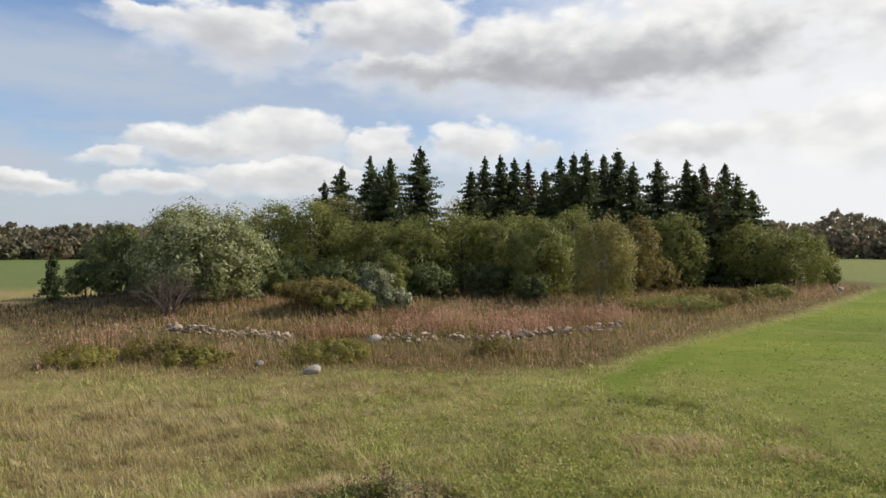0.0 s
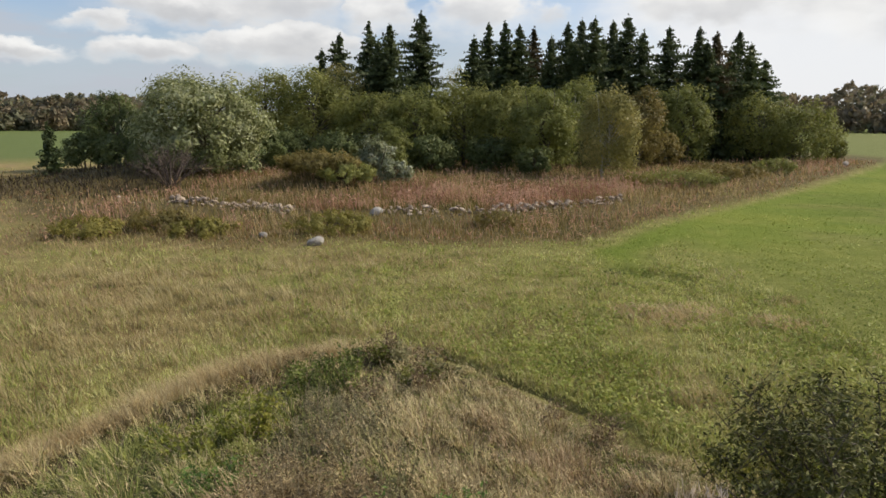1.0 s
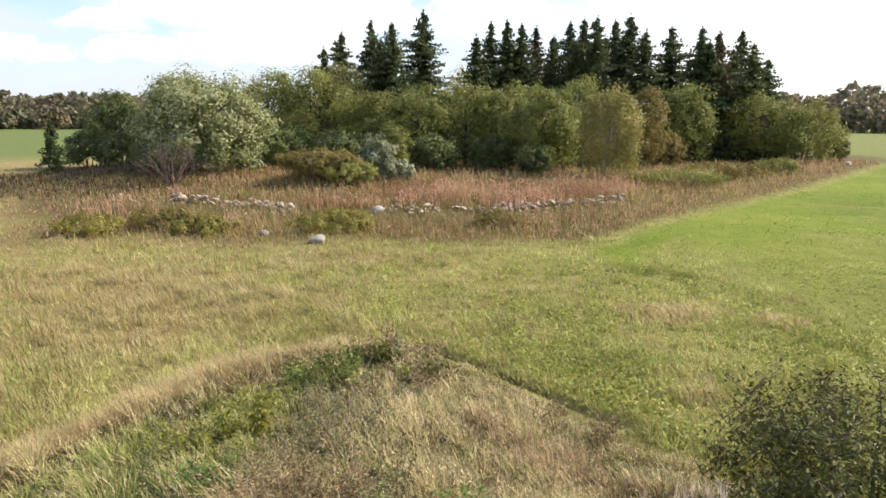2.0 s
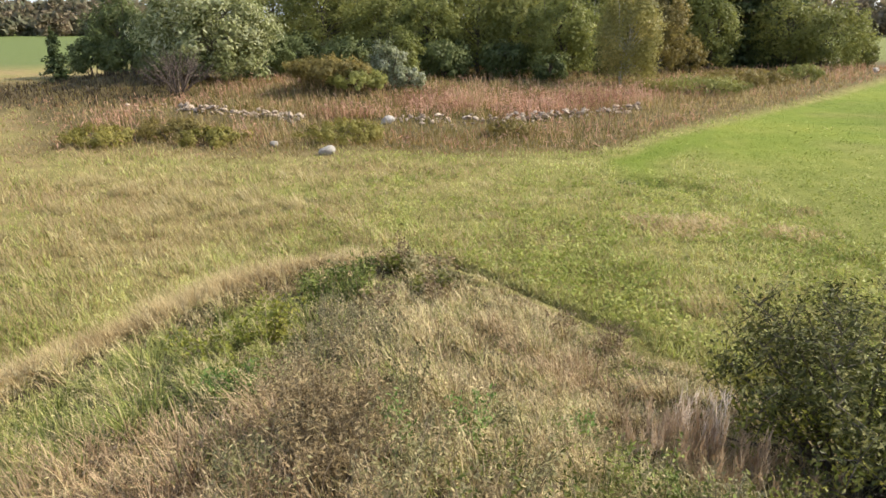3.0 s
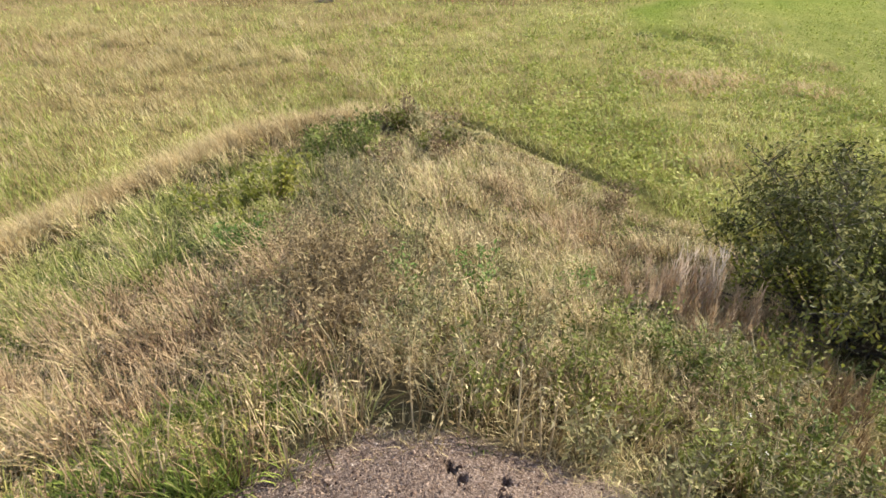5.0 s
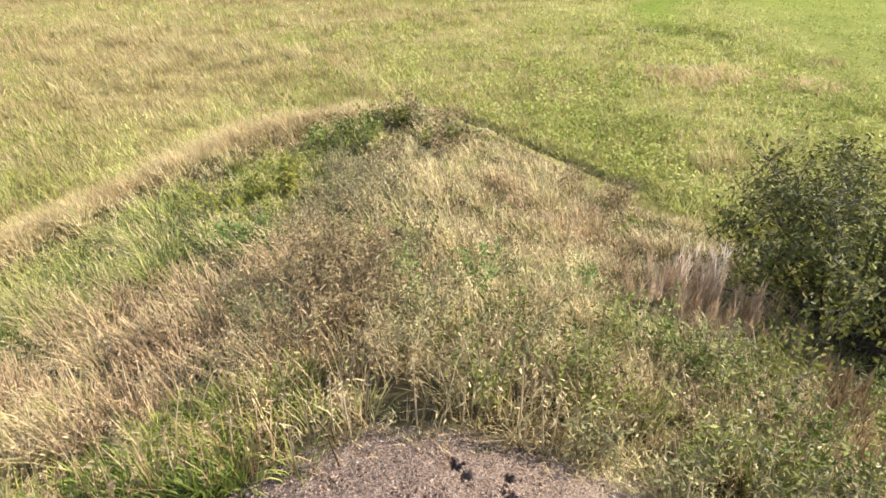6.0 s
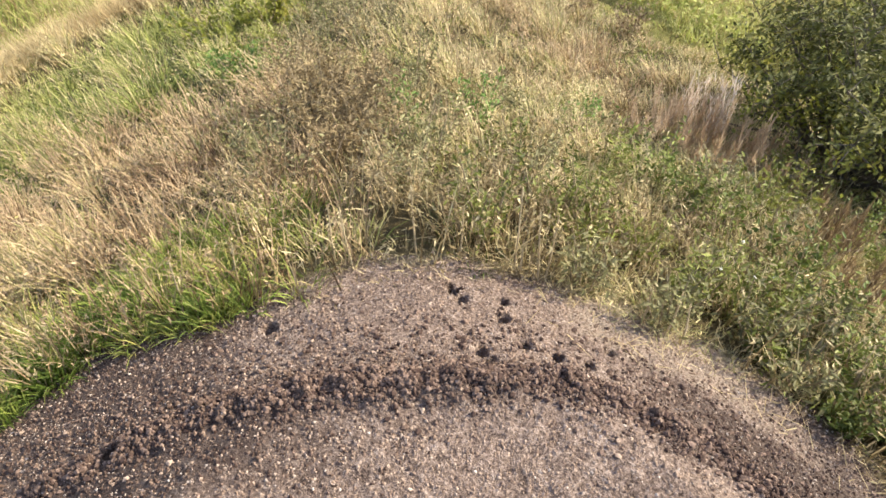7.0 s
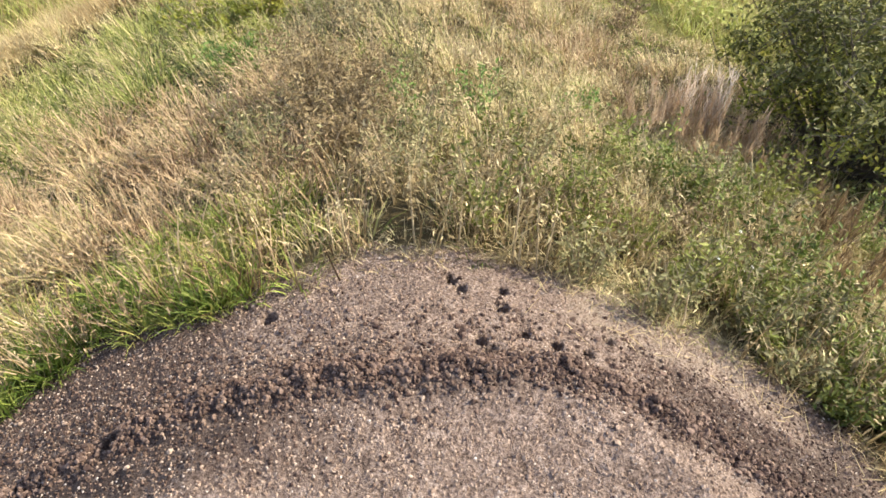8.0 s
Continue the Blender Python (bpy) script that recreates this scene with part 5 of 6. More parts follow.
shaded = np.exp(-(((x - 3.2) / 0.8) ** 2 + ((y - 3.7) / 0.7) ** 2))                               # bare soil beneath the bush
there = (rng.random(len(x)) < 0.22 + 0.85 * gaps) & (rng.random(len(x)) > 0.9 * shaded) & (thin < 0.42 + 0.6 * patchy) & (thin < 1 - 0.12 * herby) & (rng.random(len(x)) > 0.55 * lush)
size = (0.60 + 0.55 * patchy) * short * (0.82 + 0.4 * rng.random(len(x))) * (1 - 0.20 * herby)
wide = 0.0044 + 0.00095 * r
near = r < 4.6
for name, mat, sel, tall, label in (
        ("dry_heap_grass", M_STRAW, (roll < straw_share) & (rng.random(len(x)) > rosy), 0.33, "straw-coloured grass tussocks with seed heads on the heap"),
        ("pinkish_heap_grass", M_PINK, (roll < straw_share) & (rng.random(len(x)) < rosy), 0.35, "pinkish dry grass tussocks with seed heads on the heap")):
    s = Soup()
    for zone, n in ((near, 24), (~near, 13)):
        t = there & sel & zone
        tussocks(s, x[t], y[t], tall * size[t], n, wide[t], 0.085 + 0.02 * rng.random(t.sum()), 0.5, 0.7, 0.45, 0.5)
    stuff(name, s, mat, label, "grass")
s = Soup()
for zone, n in ((near, 22), (~near, 13)):
    t = there & (roll > straw_share) & zone
    tussocks(s, x[t], y[t], 0.22 * size[t] * (1 + 0.55 * inner[t]), n, wide[t] * 1.25, 0.09, 0.6, 1.0, 0.0, 0.25)
stuff("heap_grass", s, M_GREEN, "green grass tussocks on the flank of the heap", "grass")
# short mixed undergrowth between the tussocks
x, y, q, r = on_heap(26000, 0.03, 1.0, 0.7, -75, 68)
keep = rng.random(len(x)) > 0.8 * (1 - smooth(q, 0.15, 0.3)) * smooth(x, -0.9, -0.45)
x, y, r = x[keep], y[keep], r[keep]
s = Soup()
blades(s, lift(x, y, -0.01), rng.uniform(0.04, 0.12, len(x)), 0.004 + 0.0008 * r, rng.uniform(0, 6.3, len(x)), rng.uniform(0.1, 0.9, len(x)), rng.uniform(0.1, 1.0, len(x)), 1)
stuff("undergrowth", s, M_GREEN, "short mixed grass between the tussocks of the heap", "grass")

# sparser growth on the rear of the heap and the meadow behind it
for name, mat, count, tall, label in (("rear_grass", M_FIELD_STRAW, 24000, 0.36, "dry grass on the rear of the heap"), ("rear_grass", M_FIELD_GREEN, 18000, 0.24, "green grass on the rear of the heap")):
    a = rng.uniform(0.39 * np.pi, 1.60 * np.pi, count)
    r = 1.75 + 11.0 * rng.random(count) ** 0.7
    x, y = r * np.sin(a), TOP[1] + r * np.cos(a)
    keep = (soil_amount(x, y) < 0.6) & (rng.random(count) < 0.35 + 0.8 * smooth(fbm(x, y, 0.9, 3, 27.0 + 30 * tall), 0.4, 0.6))
    x, y = x[keep], y[keep]
    s = Soup()
    blades(s, lift(x, y, -0.02), rng.uniform(0.1, tall, len(x)), 0.012, rng.uniform(0, 6.3, len(x)), rng.uniform(0.0, 0.5, len(x)), 0.4, 1)
    stuff(name, s, mat, label, "grass")

# tussocks in the open meadow
x, y = scatter(8200, -44, 46, 12.0, 36, 1.1)
rho, th, fr = heap(x, y)
st = straw_amount(x, y)
ok = (rho > fr + 0.35) & (rng.random(len(x)) > bank_amount(x, y)) & (mown_amount(x, y) < 0.4) & (np.hypot(x - 4.7, (y - 12.7) * 1.6) > 1.0) & ~((abs(y - np.interp(x, [4.0, 5.0, 6.5], [17.1, 16.7, 15.2])) < 0.3) & (x > 4.0) & (x < 6.7))
d = np.hypot(x, y)
pale = rng.random(len(x)) < np.clip(0.16 + 1.35 * st, 0, 0.92)
for name, mat, sel, tall, label in (("meadow_tussocks", M_TUFT, ok & pale, 0.30, "pale dry tussocks bent by the wind in the meadow"), ("green_tussocks", M_FIELD_GREEN, ok & ~pale, 0.19, "yellow-green tussocks in the meadow")):
    s = Soup()
    tussocks(s, x[sel], y[sel], tall * rng.uniform(0.5, 1.25, sel.sum()), 11, 0.004 + 0.0008 * d[sel], 0.10, 0.45, 0.6, 0.3 if mat == M_TUFT else 0.0, 0.0, 0.6)
    stuff(name, s, mat, label, "grass")

# the pale crest along the foot on the open side
x, y, q, r = on_heap(9500, 0.925, 1.005, 0.8, -64, -9)
s = Soup()
p = lift(x, y, -0.03)
n = len(p)
blades(s, p, rng.uniform(0.20, 0.42, n) * (0.45 + 1.0 * fbm(x, y, 1.5, 3, 71.0)), 0.0035 + 0.0006 * r, wind(n, 1.0), rng.uniform(0.0, 0.6, n), rng.uniform(0.1, 0.6, n), 2)
stuff("crest_grass", s, M_CREST, "pale tan grass along the foot of the heap", "grass")

# a lush fringe of broad blades at the gravel's edge, with pale stalks standing in it
x, y, q, r = on_heap(900, -0.014, 0.10, 1.0, -80, 10)
take = rng.random(len(x)) < smooth(-x, 0.45, 0.85) * (0.55 + 0.5 * smooth(fbm(x, y, 5.0, 2, 33.0), 0.35, 0.65))
s = Soup()
tussocks(s, x[take], y[take], rng.uniform(0.12, 0.23, take.sum()), 24, rng.uniform(0.005, 0.009, take.sum()), 0.065, 0.28, 0.8, windy=0.0, segs=3)
stuff("fringe_grass", s, M_FRINGE, "lush broad-bladed green grass at the gravel's edge", "grass")
x, y, q, r = on_heap(3800, -0.012, 0.16, 1.0, -80, 30)
take = rng.random(len(x)) < (0.12 + 0.75 * smooth(fbm(x, y, 4.0, 2, 38.0), 0.44, 0.60)) * smooth(-x, 0.1, 0.6)
s = Soup()
p = lift(x[take], y[take], -0.02)
n = len(p)
tips = blades(s, p, rng.uniform(0.16, 0.36, n), rng.uniform(0.005, 0.008, n), rng.uniform(0, 6.3, n), rng.uniform(0.0, 0.45, n), rng.uniform(0.0, 0.4, n), 2)
h = np.repeat(tips, 4, axis=0) - np.array([[0, 0, 1.0]]) * rng.uniform(0, 0.09, (4 * n, 1)) + rng.normal(0, 0.007, (4 * n, 3))
leaves(s, h, rng.uniform(0.015, 0.035, 4 * n), 0.006, np.array([[0, -0.5, 0.2]]), 0.8)
stuff("straw_stems", s, M_PINK, "pale dead straw stems standing in the fringe", "grass")
# brown and bleached stalks among the herbs
x, y, q, r = on_heap(2400, 0.0, 0.26, 1.0, -28, 68)
take = rng.random(len(x)) < smooth(fbm(x, y, 3.2, 2, 66.0), 0.42, 0.62)
p = lift(x[take], y[take], -0.02)
n = len(p)
brown = rng.random(n) < 0.45
for name, mat, sel, label in (("brown_stalks", M_BROWN, brown, "brown dead stalks among the herbs of the heap"), ("bleached_stalks", M_STRAW, ~brown, "bleached grass stalks among the herbs of the heap")):
    s = Soup()
    m = sel.sum()
    tips = blades(s, p[sel], rng.uniform(0.20, 0.44, m), rng.uniform(0.005, 0.008, m), rng.uniform(0, 6.3, m), rng.uniform(0.0, 0.35, m), rng.uniform(0.0, 0.3, m), 2)
    h = np.repeat(tips, 6, axis=0) - np.array([[0, 0, 1.0]]) * rng.uniform(0, 0.14, (6 * m, 1)) + rng.normal(0, 0.010, (6 * m, 3))
    leaves(s, h, rng.uniform(0.018, 0.042, 6 * m), 0.008, np.array([[0, -0.5, 0.2]]), 0.8)
    stuff(name, s, mat, label, "stalks")
# withered straw that sprawls over the gravel's edge
x, y, q, r = on_heap(420, -0.012, 0.035, 1.0, -40, 72)
take = rng.random(len(x)) < smooth(x, -0.75, -0.3) * (1 - 0.75 * smooth(x, 0.8, 1.2)) * (0.3 + 0.7 * smooth(fbm(x, y, 5.0, 2, 55.0), 0.4, 0.6))
s = Soup()
tussocks(s, x[take], y[take], rng.uniform(0.06, 0.14, take.sum()), 9, 0.0042, 0.045, 0.7, 0.8, 0.0, 0.4, windy=0.0)
stuff("sprawling_straw", s, M_STRAW, "withered straw sprawling at the gravel's edge", "grass")
x, y, q, r = on_heap(110, -0.05, 0.02, 1.0, 12, 72)
s = Soup()
blades(s, lift(x, y, 0.012), rng.uniform(0.03, 0.09, len(x)), 0.0035, rng.uniform(0, 6.3, len(x)), 1.3, 0.3, 2)
stuff("straw_litter", s, M_CREST, "bits of dry straw lying on the sandy edge", "straw")


def herb(name, x, y, h, w, stem_mat, leaf_mat, label, stems=9, per=26, leaf=0.05, thin=0.45, group="weeds on the heap", heads=None, category="weed"):
    """A clump of upright stems with small leaves."""
    z0 = float(land(x, y))
    t = thing(name, x, y, z0, label, category, group)
    lv = Soup()
    for k in range(stems):
        st = Soup()
        a, r0 = rng.uniform(0, 2 * np.pi), w * 0.18 * rng.random()
        r1, top = w * 0.5 * rng.uniform(0.3, 1.0), h * rng.uniform(0.6, 1.0)
        b = np.array([r0 * np.cos(a), r0 * np.sin(a), -0.03])
        e = np.array([r1 * np.cos(a) - 0.15 * top * rng.random(), r1 * np.sin(a), top])
        m = (b + e) / 2 + np.array([0, 0, 0.08 * top]) + rng.normal(0, 0.02 * h, 3)
        tube(st, [b, m, e], [0.0042, 0.0032, 0.0015], 4)
        stem = part("stem", st, stem_mat, t)
        f = rng.uniform(0.15, 1.0, per)[:, None]
        p = (1 - f) ** 2 * b + 2 * f * (1 - f) * m + f ** 2 * e + rng.normal(0, leaf * 0.75, (per, 3))
        leaves(lv, p, leaf * rng.uniform(0.6, 1.4, per), leaf * thin * rng.uniform(0.6, 1.3, per), np.array([[0, -0.2, 0.7]]), 0.7, 0.3)
        if heads and k < 2:
            hd = Soup()
            leaves(hd, e + rng.normal(0, heads * 0.6, (9, 3)) * (1, 1, 0.3), heads * 1.6, heads * 1.0, np.array([[0, 0, 1.0]]), 0.3)
            part("flower_head", hd, M_PETAL, stem, "small white flower head")
    part("foliage", lv, leaf_mat, t)
    return t


# clumps that stand out, from the foot of the spur up to the gravel
herb("dock", -0.95, 9.9, 0.62, 0.7, B_TWIG, M_DOCK, "dark brown dried dock at the tip of the heap", 11, 24, 0.06)
herb("dock", -0.15, 8.8, 0.62, 0.7, B_TWIG, M_DOCK, "dark brown dried dock on the heap", 11, 26, 0.06)
for hx, hy, hh in ((-0.25, 8.1, 0.45), (-0.9, 7.5, 0.42)):
    herb("dock", hx, hy, hh, 0.55, B_TWIG, M_DOCK, "brown dried dock with rusty seed heads on the heap", 10, 24, 0.055)
for hx, hy in ((-2.1, 8.7), (-1.75, 8.85), (-1.35, 9.1), (-1.9, 8.2), (-1.3, 8.3)):
    herb("nettle", hx, hy, rng.uniform(0.34, 0.58), rng.uniform(0.4, 0.6), B_TWIG, M_DEEP, "dark green nettle clump on the heap", 12, 26, 0.065)
herb("sapling", -2.05, 6.35, 0.62, 0.95, B_TWIG, M_YELLOW, "yellow-leaved sapling in the grass of the heap", 16, 46, 0.06, 0.55, "", None, "sapling")
herb("sapling", -2.5, 5.9, 0.44, 0.9, B_TWIG, M_YELLOW, "low yellow-green sapling in the grass of the heap", 13, 30, 0.058, 0.55, "", None, "sapling")
for hx, hy, hh in ((-1.4, 6.4, 0.6), (-1.15, 5.8, 0.56), (-0.8, 5.3, 0.46), (-1.35, 5.3, 0.42), (-0.7, 6.0, 0.45)):
    herb("mugwort", hx, hy, hh, 0.85, B_TWIG, M_MUG, "greyish dry mugwort clump on the heap", 14, 52, 0.038, 0.28)
for hx, hy, hh in ((-0.92, 3.75, 0.55), (-0.6, 3.45, 0.52), (-0.8, 3.1, 0.5), (-0.52, 2.8, 0.4)):
    herb("mugwort", hx, hy, hh, 0.7, B_TWIG, M_BROWN, "brown feathery dry weed clump on the heap", 20, 120, 0.036, 0.26)
for hx, hy in ((-1.75, 4.65), (-1.55, 4.85), (-1.95, 4.8)):
    herb("herb", hx, hy, 0.26, 0.5, B_TWIG, M_EMERALD, "emerald green herb in the grass of the heap", 12, 40, 0.045, 0.42)
for hx, hy, hh in ((0.1, 3.35, 0.3), (-0.35, 2.95, 0.3), (0.9, 3.9, 0.3)):
    herb("herb", hx, hy, hh, 0.45, B_TWIG, M_EMERALD, "fresh green herb among the dry grass of the heap", 9, 36, 0.036, 0.42)
for hx, hy, hh in ((1.3, 7.4, 0.4), (1.9, 7.0, 0.4), (2.0, 7.35, 0.45)):
    herb("dock", hx, hy, hh, 0.6, B_TWIG, M_DOCK, "small brown dried weed on the heap", 9, 20, 0.045)
for k in range(30):
    x, y, q, r = on_heap(1, 0.006, 0.27, 1.35, -24, 66)
    fresh = rng.random() < 0.42
    herb("herb", float(x[0]), float(y[0]), rng.uniform(0.22, 0.48), rng.uniform(0.25, 0.5), B_TWIG, M_HERB if fresh else M_GREY,
         "leafy green herb in the grass of the heap" if fresh else "greyish drying herb in the grass of the heap", 10, 34, 0.036, 0.34)
for hx, hy, hh in ((1.15, 2.95, 0.5), (1.32, 2.6, 0.48), (1.6, 2.15, 0.42), (1.85, 1.75, 0.42), (1.72, 1.42, 0.32), (1.88, 1.15, 0.32), (1.85, 0.88, 0.30), (2.05, 1.4, 0.36), (1.62, 1.28, 0.24), (2.5, 3.0, 0.45), (2.7, 2.7, 0.42)):
    herb("herb", hx, hy, hh, 0.55, B_TWIG, M_DEEP, "dense dark green herb by the gravel", 14, 50, 0.036, 0.42)
for hx, hy, hh in ((1.85, 2.9, 0.48), (2.0, 3.15, 0.46), (2.45, 3.75, 0.5), (-1.8, 5.0, 0.4)):
    herb("herb", hx, hy, hh, 0.6, B_TWIG, M_LIME, "yellow-green leafy herb on the heap", 13, 44, 0.042, 0.45)
for hx, hy, hh in ((1.62, 3.15, 0.42), (1.45, 2.75, 0.42), (0.3, 2.5, 0.4), (1.7, 2.55, 0.4), (-0.2, 2.35, 0.42)):
    herb("herb", hx, hy, hh, 0.5, B_TWIG, M_GREY, "greyish drying herb in the grass of the heap", 12, 50, 0.034, 0.3)
for hx, hy, hh in ((0.05, 2.0, 0.3), (0.35, 2.1, 0.34), (0.62, 2.0, 0.32), (0.8, 2.25, 0.34), (-0.25, 2.15, 0.34), (0.15, 2.35, 0.36), (1.2, 2.2, 0.34), (1.45, 1.75, 0.3)):
    herb("herb", hx, hy, hh, 0.42, B_DRY, M_BROWN, "brown withered herb with pale stems by the gravel", 11, 30, 0.032, 0.3)
for hx, hy in ((1.3, 2.05), (1.42, 1.85), (1.25, 1.8), (1.62, 1.45), (0.85, 2.0), (1.0, 1.75), (0.6, 2.0), (1.7, 1.25), (0.45, 2.1), (1.9, 1.7)):
    herb("yarrow", hx, hy, rng.uniform(0.26, 0.38), 0.3, B_TWIG, M_HERB, "green yarrow with a few small white flowers", 11, 36, 0.034, 0.34, heads=0.007 if 1.2 < hx < 1.5 else None)


def plume_clump(x, y, h, w, label, mat, stems=70, stalk=M_RUST):
    z0 = float(land(x, y))
    t = thing("willowherb", x, y, z0, label, "weed", "dry willowherb by the bush")
    s, pl = Soup(), Soup()
    a, r = rng.uniform(0, 2 * np.pi, stems), w * 0.5 * np.sqrt(rng.random(stems))
    p = np.stack([r * np.cos(a) * 0.6, r * np.sin(a) * 0.6, np.full(stems, -0.03)], 1)
    hh = h * rng.uniform(0.55, 1.0, stems)
    tips = blades(s, p, hh, 0.0065, a, r / h * 0.5, 0.1, 3)
    k = 14
    q = np.repeat(tips, k, axis=0) - np.array([[0, 0, 1.0]]) * rng.uniform(0, 0.3 * h, (stems * k, 1)) + rng.normal(0, 0.018, (stems * k, 3))
    leaves(s, q - np.array([[0, 0, 0.12 * h]]), rng.uniform(0.03, 0.07, len(q)), 0.008, np.array([[0, -0.3, 0.2]]), 0.8)
    m = stems * 20
    blades(pl, np.repeat(tips, 20, axis=0) + rng.normal(0, 0.012, (m, 3)) - np.array([[0, 0, 1.0]]) * rng.uniform(0.05, 0.42 * h, (m, 1)), rng.uniform(0.06, 0.16, m), 0.008, rng.uniform(0, 6.3, m), rng.uniform(0.0, 0.3, m), 0.1, 1)
    tagged(part("stalkwork", s, stalk, t), kind="stuff")
    tagged(part("plume", pl, mat, t, "pale fluffy seed plumes"), kind="stuff")


plume_clump(1.84, 4.16, 0.72, 0.22, "dry willowherb with pale fluffy plumes beside the bush", M_PLUME, 26)
for hx, hy, hh in ((1.75, 4.1, 0.55), (1.88, 3.8, 0.62), (2.2, 4.05, 0.6), (2.3, 3.75, 0.6), (1.98, 4.1, 0.6), (1.45, 4.0, 0.42)):
    plume_clump(hx, hy, hh, 0.5, "rust-brown dry willowherb beside the bush", M_RUST, 15)
for hx, hy, hh in ((2.25, 2.6, 0.42), (2.35, 2.25, 0.42), (2.1, 2.4, 0.42), (2.2, 2.0, 0.40), (1.98, 2.15, 0.36), (2.5, 1.85, 0.40), (2.0, 2.75, 0.42), (2.45, 2.95, 0.45)):
    plume_clump(hx, hy, hh, 0.55, "dark rust-brown dry willowherb near the gravel", M_DOCK, 11, M_DOCK)


def bush(x, y, h, w, n):
    """A rounded willow bush: many stems from one stool, dense small glossy leaves out to a domed, uneven outline."""
    z0 = float(land(x, y))
    t = thing("willow_bush", x, y, z0, "dense dark green willow bush on the heap's flank", "bush")
    crown, tint = Soup(), Soup()
    ends = []
    for k in range(60):
        wood = Soup()
        up = 0.97 - 1.22 * (k + 0.5) / 60
        a = k * 2.399963 + rng.uniform(-0.3, 0.3)
        out = np.array([math.sqrt(1 - up * up) * np.cos(a) * w * 0.5, math.sqrt(1 - up * up) * np.sin(a) * w * 0.5, up * h * 0.52])
        e = np.array([0, 0, h * 0.46]) + out * rng.uniform(0.87, 1.0)
        b = np.array([0.12 * np.cos(a), 0.12 * np.sin(a), -0.05])
        m = b * 0.45 + e * 0.55 + np.array([0, 0, 0.10 * h])
        tube(wood, [b, (b + m) / 2, m, (m + e) / 2 + rng.normal(0, 0.03, 3), e], [0.022, 0.017, 0.012, 0.007, 0.003], 6)
        for f in np.linspace(0.30, 1.0, 8):
            c = (1 - f) ** 2 * b + 2 * f * (1 - f) * m + f ** 2 * e
            for q in range(3):
                tip = c + rng.normal(0, 0.13, 3) * (0.5 + 0.6 * f) + np.array([0, 0, 0.05])
                tube(wood, [c, tip], [0.005, 0.002], 4)
                ends.append((c, tip))
        part("stem", wood, B_BARK, t, soft=True)
    a = np.repeat(np.array([q[0] for q in ends]), n, axis=0)
    b = np.repeat(np.array([q[1] for q in ends]), n, axis=0)
    f = rng.uniform(0.2, 1.15, len(a))[:, None]
    p = a + (b - a) * f + rng.normal(0, 0.05, (len(a), 3))
    p = p[p[:, 2] > 0.64 + 0.30 * rng.random(len(p))]
    mid = np.array([0, 0, 0.4 * h])
    face = (p - mid) / (np.linalg.norm(p - mid, axis=1)[:, None] + 1e-9) * 0.5 + np.array([0, 0, 0.4])
    yl = (p[:, 2] < 0.6 * h) & (p[:, 0] < -0.15 * w) & (rng.random(len(p)) < 0.45)
    leaves(crown, p[~yl], rng.uniform(0.038, 0.068, (~yl).sum()), rng.uniform(0.016, 0.027, (~yl).sum()), face[~yl], 0.55, 0.35)
    leaves(tint, p[yl], rng.uniform(0.04, 0.07, yl.sum()), rng.uniform(0.02, 0.032, yl.sum()), face[yl], 0.55, 0.35)
    part("crown", crown, L_BUSH, t)
    part("yellowing_foliage", tint, M_YELLOW, t, "yellowing lower leaves")


bush(3.42, 4.55, 1.80, 2.75, 32)
# unseen second bush, added to cast shade beneath the first
bush(5.15, 3.7, 1.75, 2.1, 10)

# dry stalks at the gravel's edge
for k, (sx, sy, sh) in enumerate(((0.33, 1.67, 0.36), (0.235, 1.69, 0.40), (0.355, 1.67, 0.30), (0.25, 1.66, 0.2), (-0.47, 1.70, 0.26), (-0.40, 1.68, 0.3), (-0.15, 1.72, 0.3), (0.02, 1.74, 0.25), (0.72, 1.52, 0.2), (0.80, 1.47, 0.24), (0.86, 1.44, 0.2), (1.56, 1.36, 0.28), (-0.85, 1.62, 0.24), (-1.05, 1.55, 0.26))):
    t = thing("dry_stalk", sx, sy, float(land(sx, sy)), "single bleached dry stalk at the gravel's edge", "stalk", "dry stalks at the gravel's edge")
    s = Soup()
    b = rng.normal(0, 0.02, 2)
    tube(s, [(0, 0, -0.03), (b[0] * 0.5, b[1] * 0.5, sh * 0.5), (b[0], b[1] + 0.03, sh)], [0.0045, 0.0038, 0.002], 6)
    stem = part("stem", s, B_DRY, t, soft=True)
    s = Soup()
    p = np.array([(b[0], b[1] + 0.03, sh)]) + rng.normal(0, 0.012, (14, 3)) - np.array([[0, 0, 1.0]]) * rng.uniform(0, 0.1, (14, 1))
    leaves(s, p, 0.03, 0.008, None, 1.0)
    tagged(part("seed_head", s, M_STRAW, stem), kind="stuff")

# crumbs of soil, pebbles and the broken crust of the rim
DOME_A = np.arange(5) * 2 * np.pi / 5
DOME = (np.concatenate([np.stack([np.cos(DOME_A), np.sin(DOME_A), np.full(5, -0.45)], 1), [[0, 0, 1.0]]]), np.array([(k, (k + 1) % 5, 5) for k in range(5)]))
ROUND = (np.concatenate([np.stack([0.9 * np.cos(DOME_A), 0.9 * np.sin(DOME_A), np.full(5, -0.5)], 1), np.stack([0.85 * np.cos(DOME_A + 0.6), 0.85 * np.sin(DOME_A + 0.6), np.full(5, 0.45)], 1), [[0, 0, 0.95]]]),
         np.array([(k, (k + 1) % 5, k + 5) for k in range(5)] + [((k + 1) % 5, (k + 1) % 5 + 5, k + 5) for k in range(5)] + [(k + 5, (k + 1) % 5 + 5, 10) for k in range(5)]))


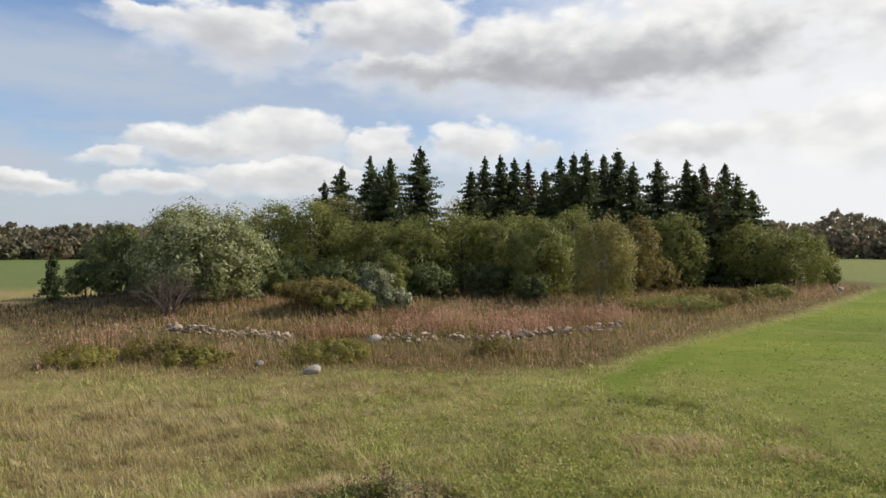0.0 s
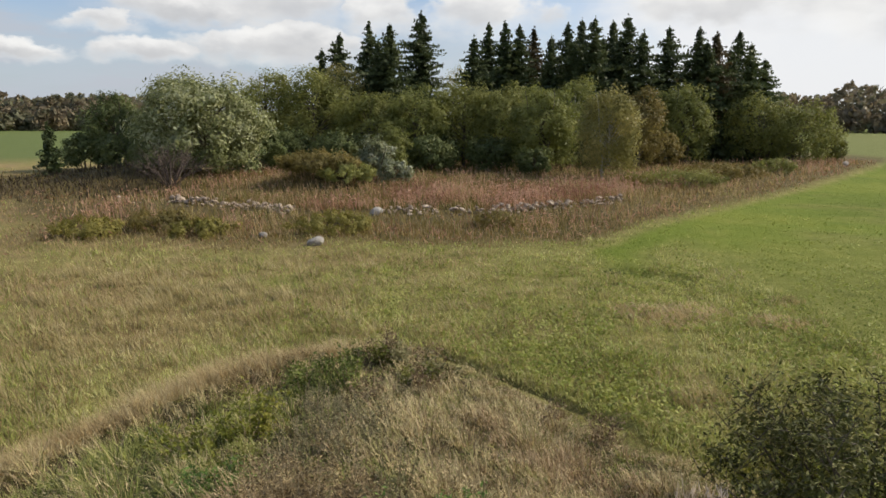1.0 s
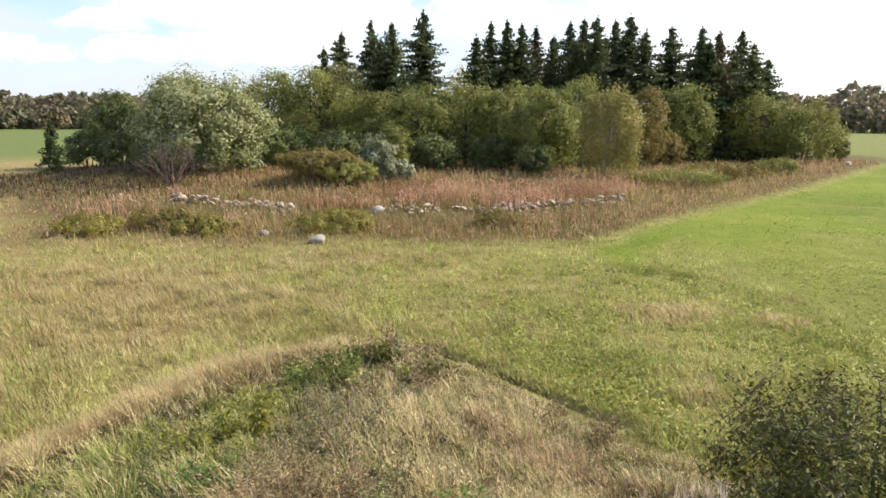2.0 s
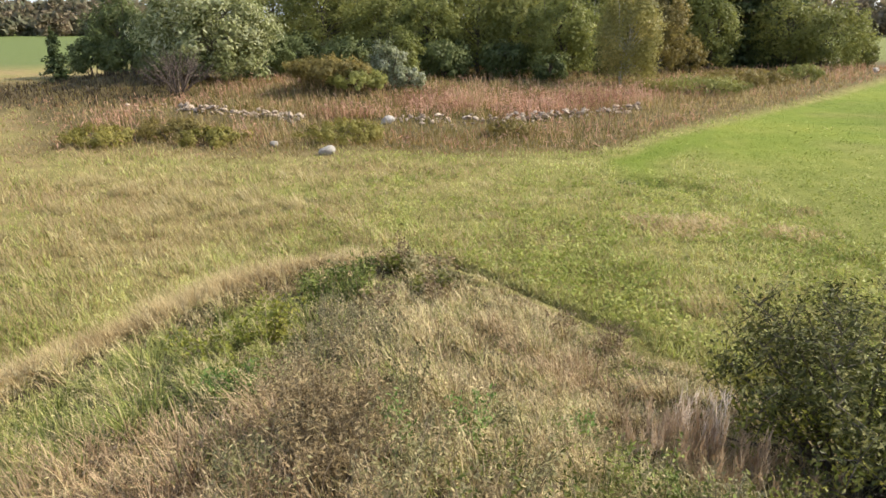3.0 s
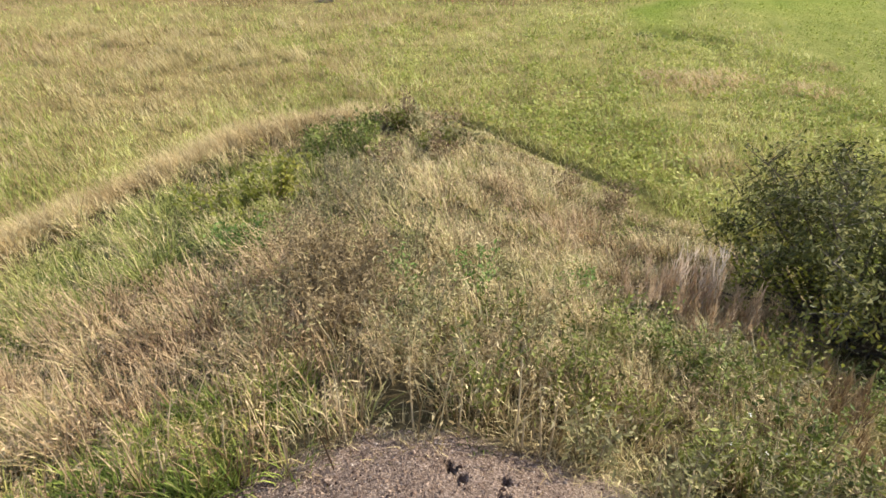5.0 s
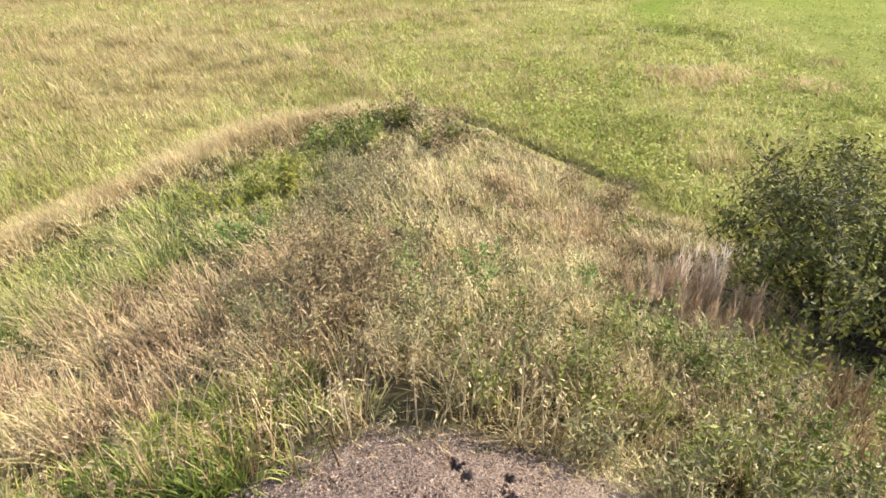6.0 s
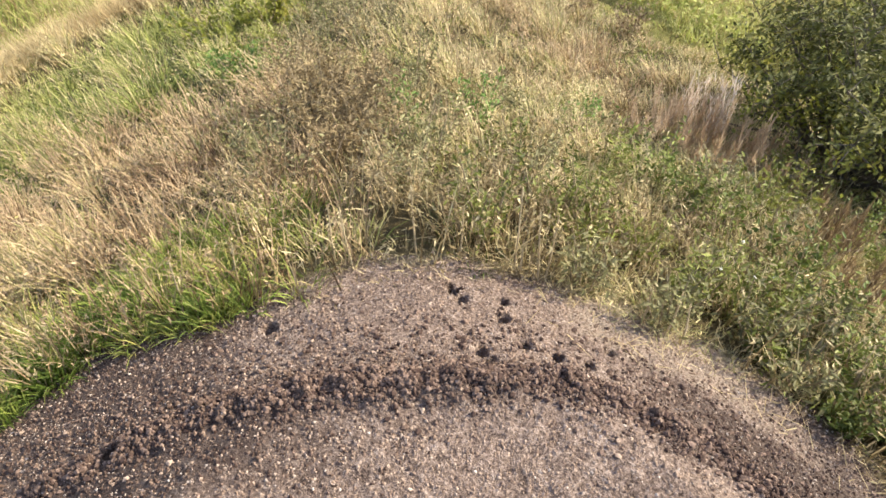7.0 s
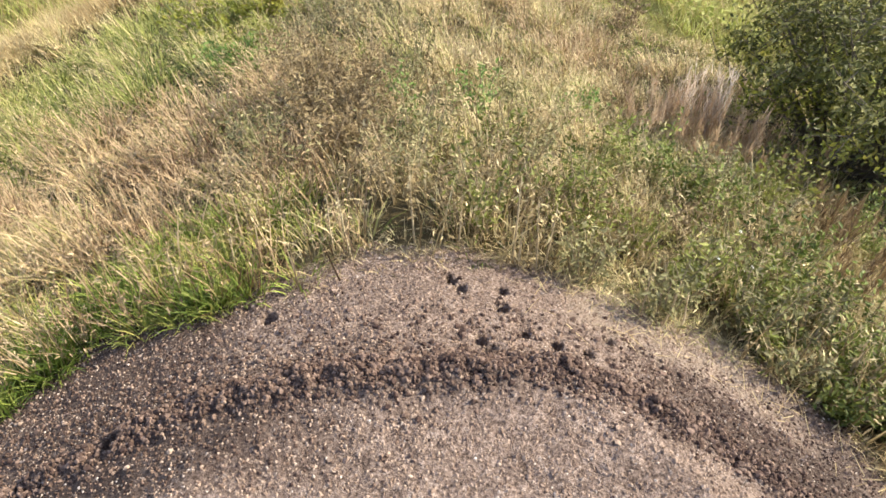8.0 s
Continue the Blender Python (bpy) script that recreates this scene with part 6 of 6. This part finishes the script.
def lumps(n, near, size0, size1, tall, name, mat, label, wanted=None, power=1.6, form=DOME):
    a = np.radians(rng.uniform(-100, 100, n))
    th = np.pi / 2 - a
    r = near(n, th)
    x, y = TOP[0] + r * np.sin(a), TOP[1] + r * np.cos(a)
    th = np.arctan2(y - TOP[1], x - TOP[0])
    keep = (r < gravel_edge(th) + 0.10) & (hollow(x, y) < 0.12)
    if wanted is not None:
        keep = keep & (rng.random(n) < wanted(x, y))
    x, y = x[keep], y[keep]
    size = (size0 + (size1 - size0) * rng.random(len(x)) ** power)
    p = lift(x, y) + np.array([[0, 0, 1.0]]) * (relief(x, y) + size * 0.25)[:, None]
    v0, tri = form
    off = v0[None] + rng.normal(0, 0.24 if form is DOME else 0.21, (len(p), len(v0), 3))
    turn = rng.uniform(0, 6.3, len(p))
    c, s_ = np.cos(turn)[:, None], np.sin(turn)[:, None]
    wide = rng.uniform(0.75, 1.3, len(p))[:, None]
    off = np.stack([(off[:, :, 0] * c - off[:, :, 1] * s_) * wide, off[:, :, 0] * s_ + off[:, :, 1] * c, off[:, :, 2] * tall], 2)
    s = Soup()
    s.add(p[:, None, :] + off * size[:, None, None], ((np.arange(len(p)) * len(v0))[:, None, None] + tri[None]).reshape(-1, 3))
    stuff(name, s, mat, label, "soil")


def all_over(n, th):
    return np.sqrt(0.09 + 3.4 * rng.random(n))


lumps(48000, all_over, 0.0022, 0.0060, 0.9, "soil_crumbs", S_CRUMB, "brown crumbs of soil on the gravel heap", lambda x, y: 1 - 0.9 * damp_and_shade(x, y))
lumps(40000, all_over, 0.0026, 0.0070, 1.1, "damp_crumbs", S_CLOD, "dark crumbs for damp soil and painted shade on the gravel heap", damp_and_shade)
lumps(14000, all_over, 0.0022, 0.0053, 0.9, "pebbles", S_PEBBLE, "small pale pebbles on the gravel heap", lambda x, y: 0.3 + 0.7 * smooth(fbm(x, y, 2.5, 3, 19.0), 0.35, 0.6))
lumps(8200, lambda n, th: rim(th) - 0.03 + rng.normal(0, 0.045, n), 0.0040, 0.0095, 1.1, "soil_clods", S_CLOD, "dark coarse clods of soil along the rim", form=ROUND)
lumps(1700, lambda n, th: rim(th) + 0.20 + rng.normal(0, 0.12, n), 0.0045, 0.0105, 1.0, "soil_clods", S_CLOD, "scattered dark clods of soil on the slope", form=ROUND)
lumps(900, all_over, 0.0045, 0.0085, 1.0, "soil_clods", S_CRUMB, "larger brown clods of soil on the gravel heap", form=ROUND)

# leafy docks at the tip of the heap
for hx, hy, hh, mat in ((-0.72, 9.72, 0.38, M_GREY), (-0.98, 9.70, 0.32, M_LIME), (-0.05, 8.62, 0.52, M_GREY), (-0.30, 8.5, 0.34, M_LIME)):
    herb("dock", hx, hy, hh, 0.6, B_TWIG, mat, "olive leafy dock with paling tips at the tip of the heap", 11, 26, 0.075, 0.5)
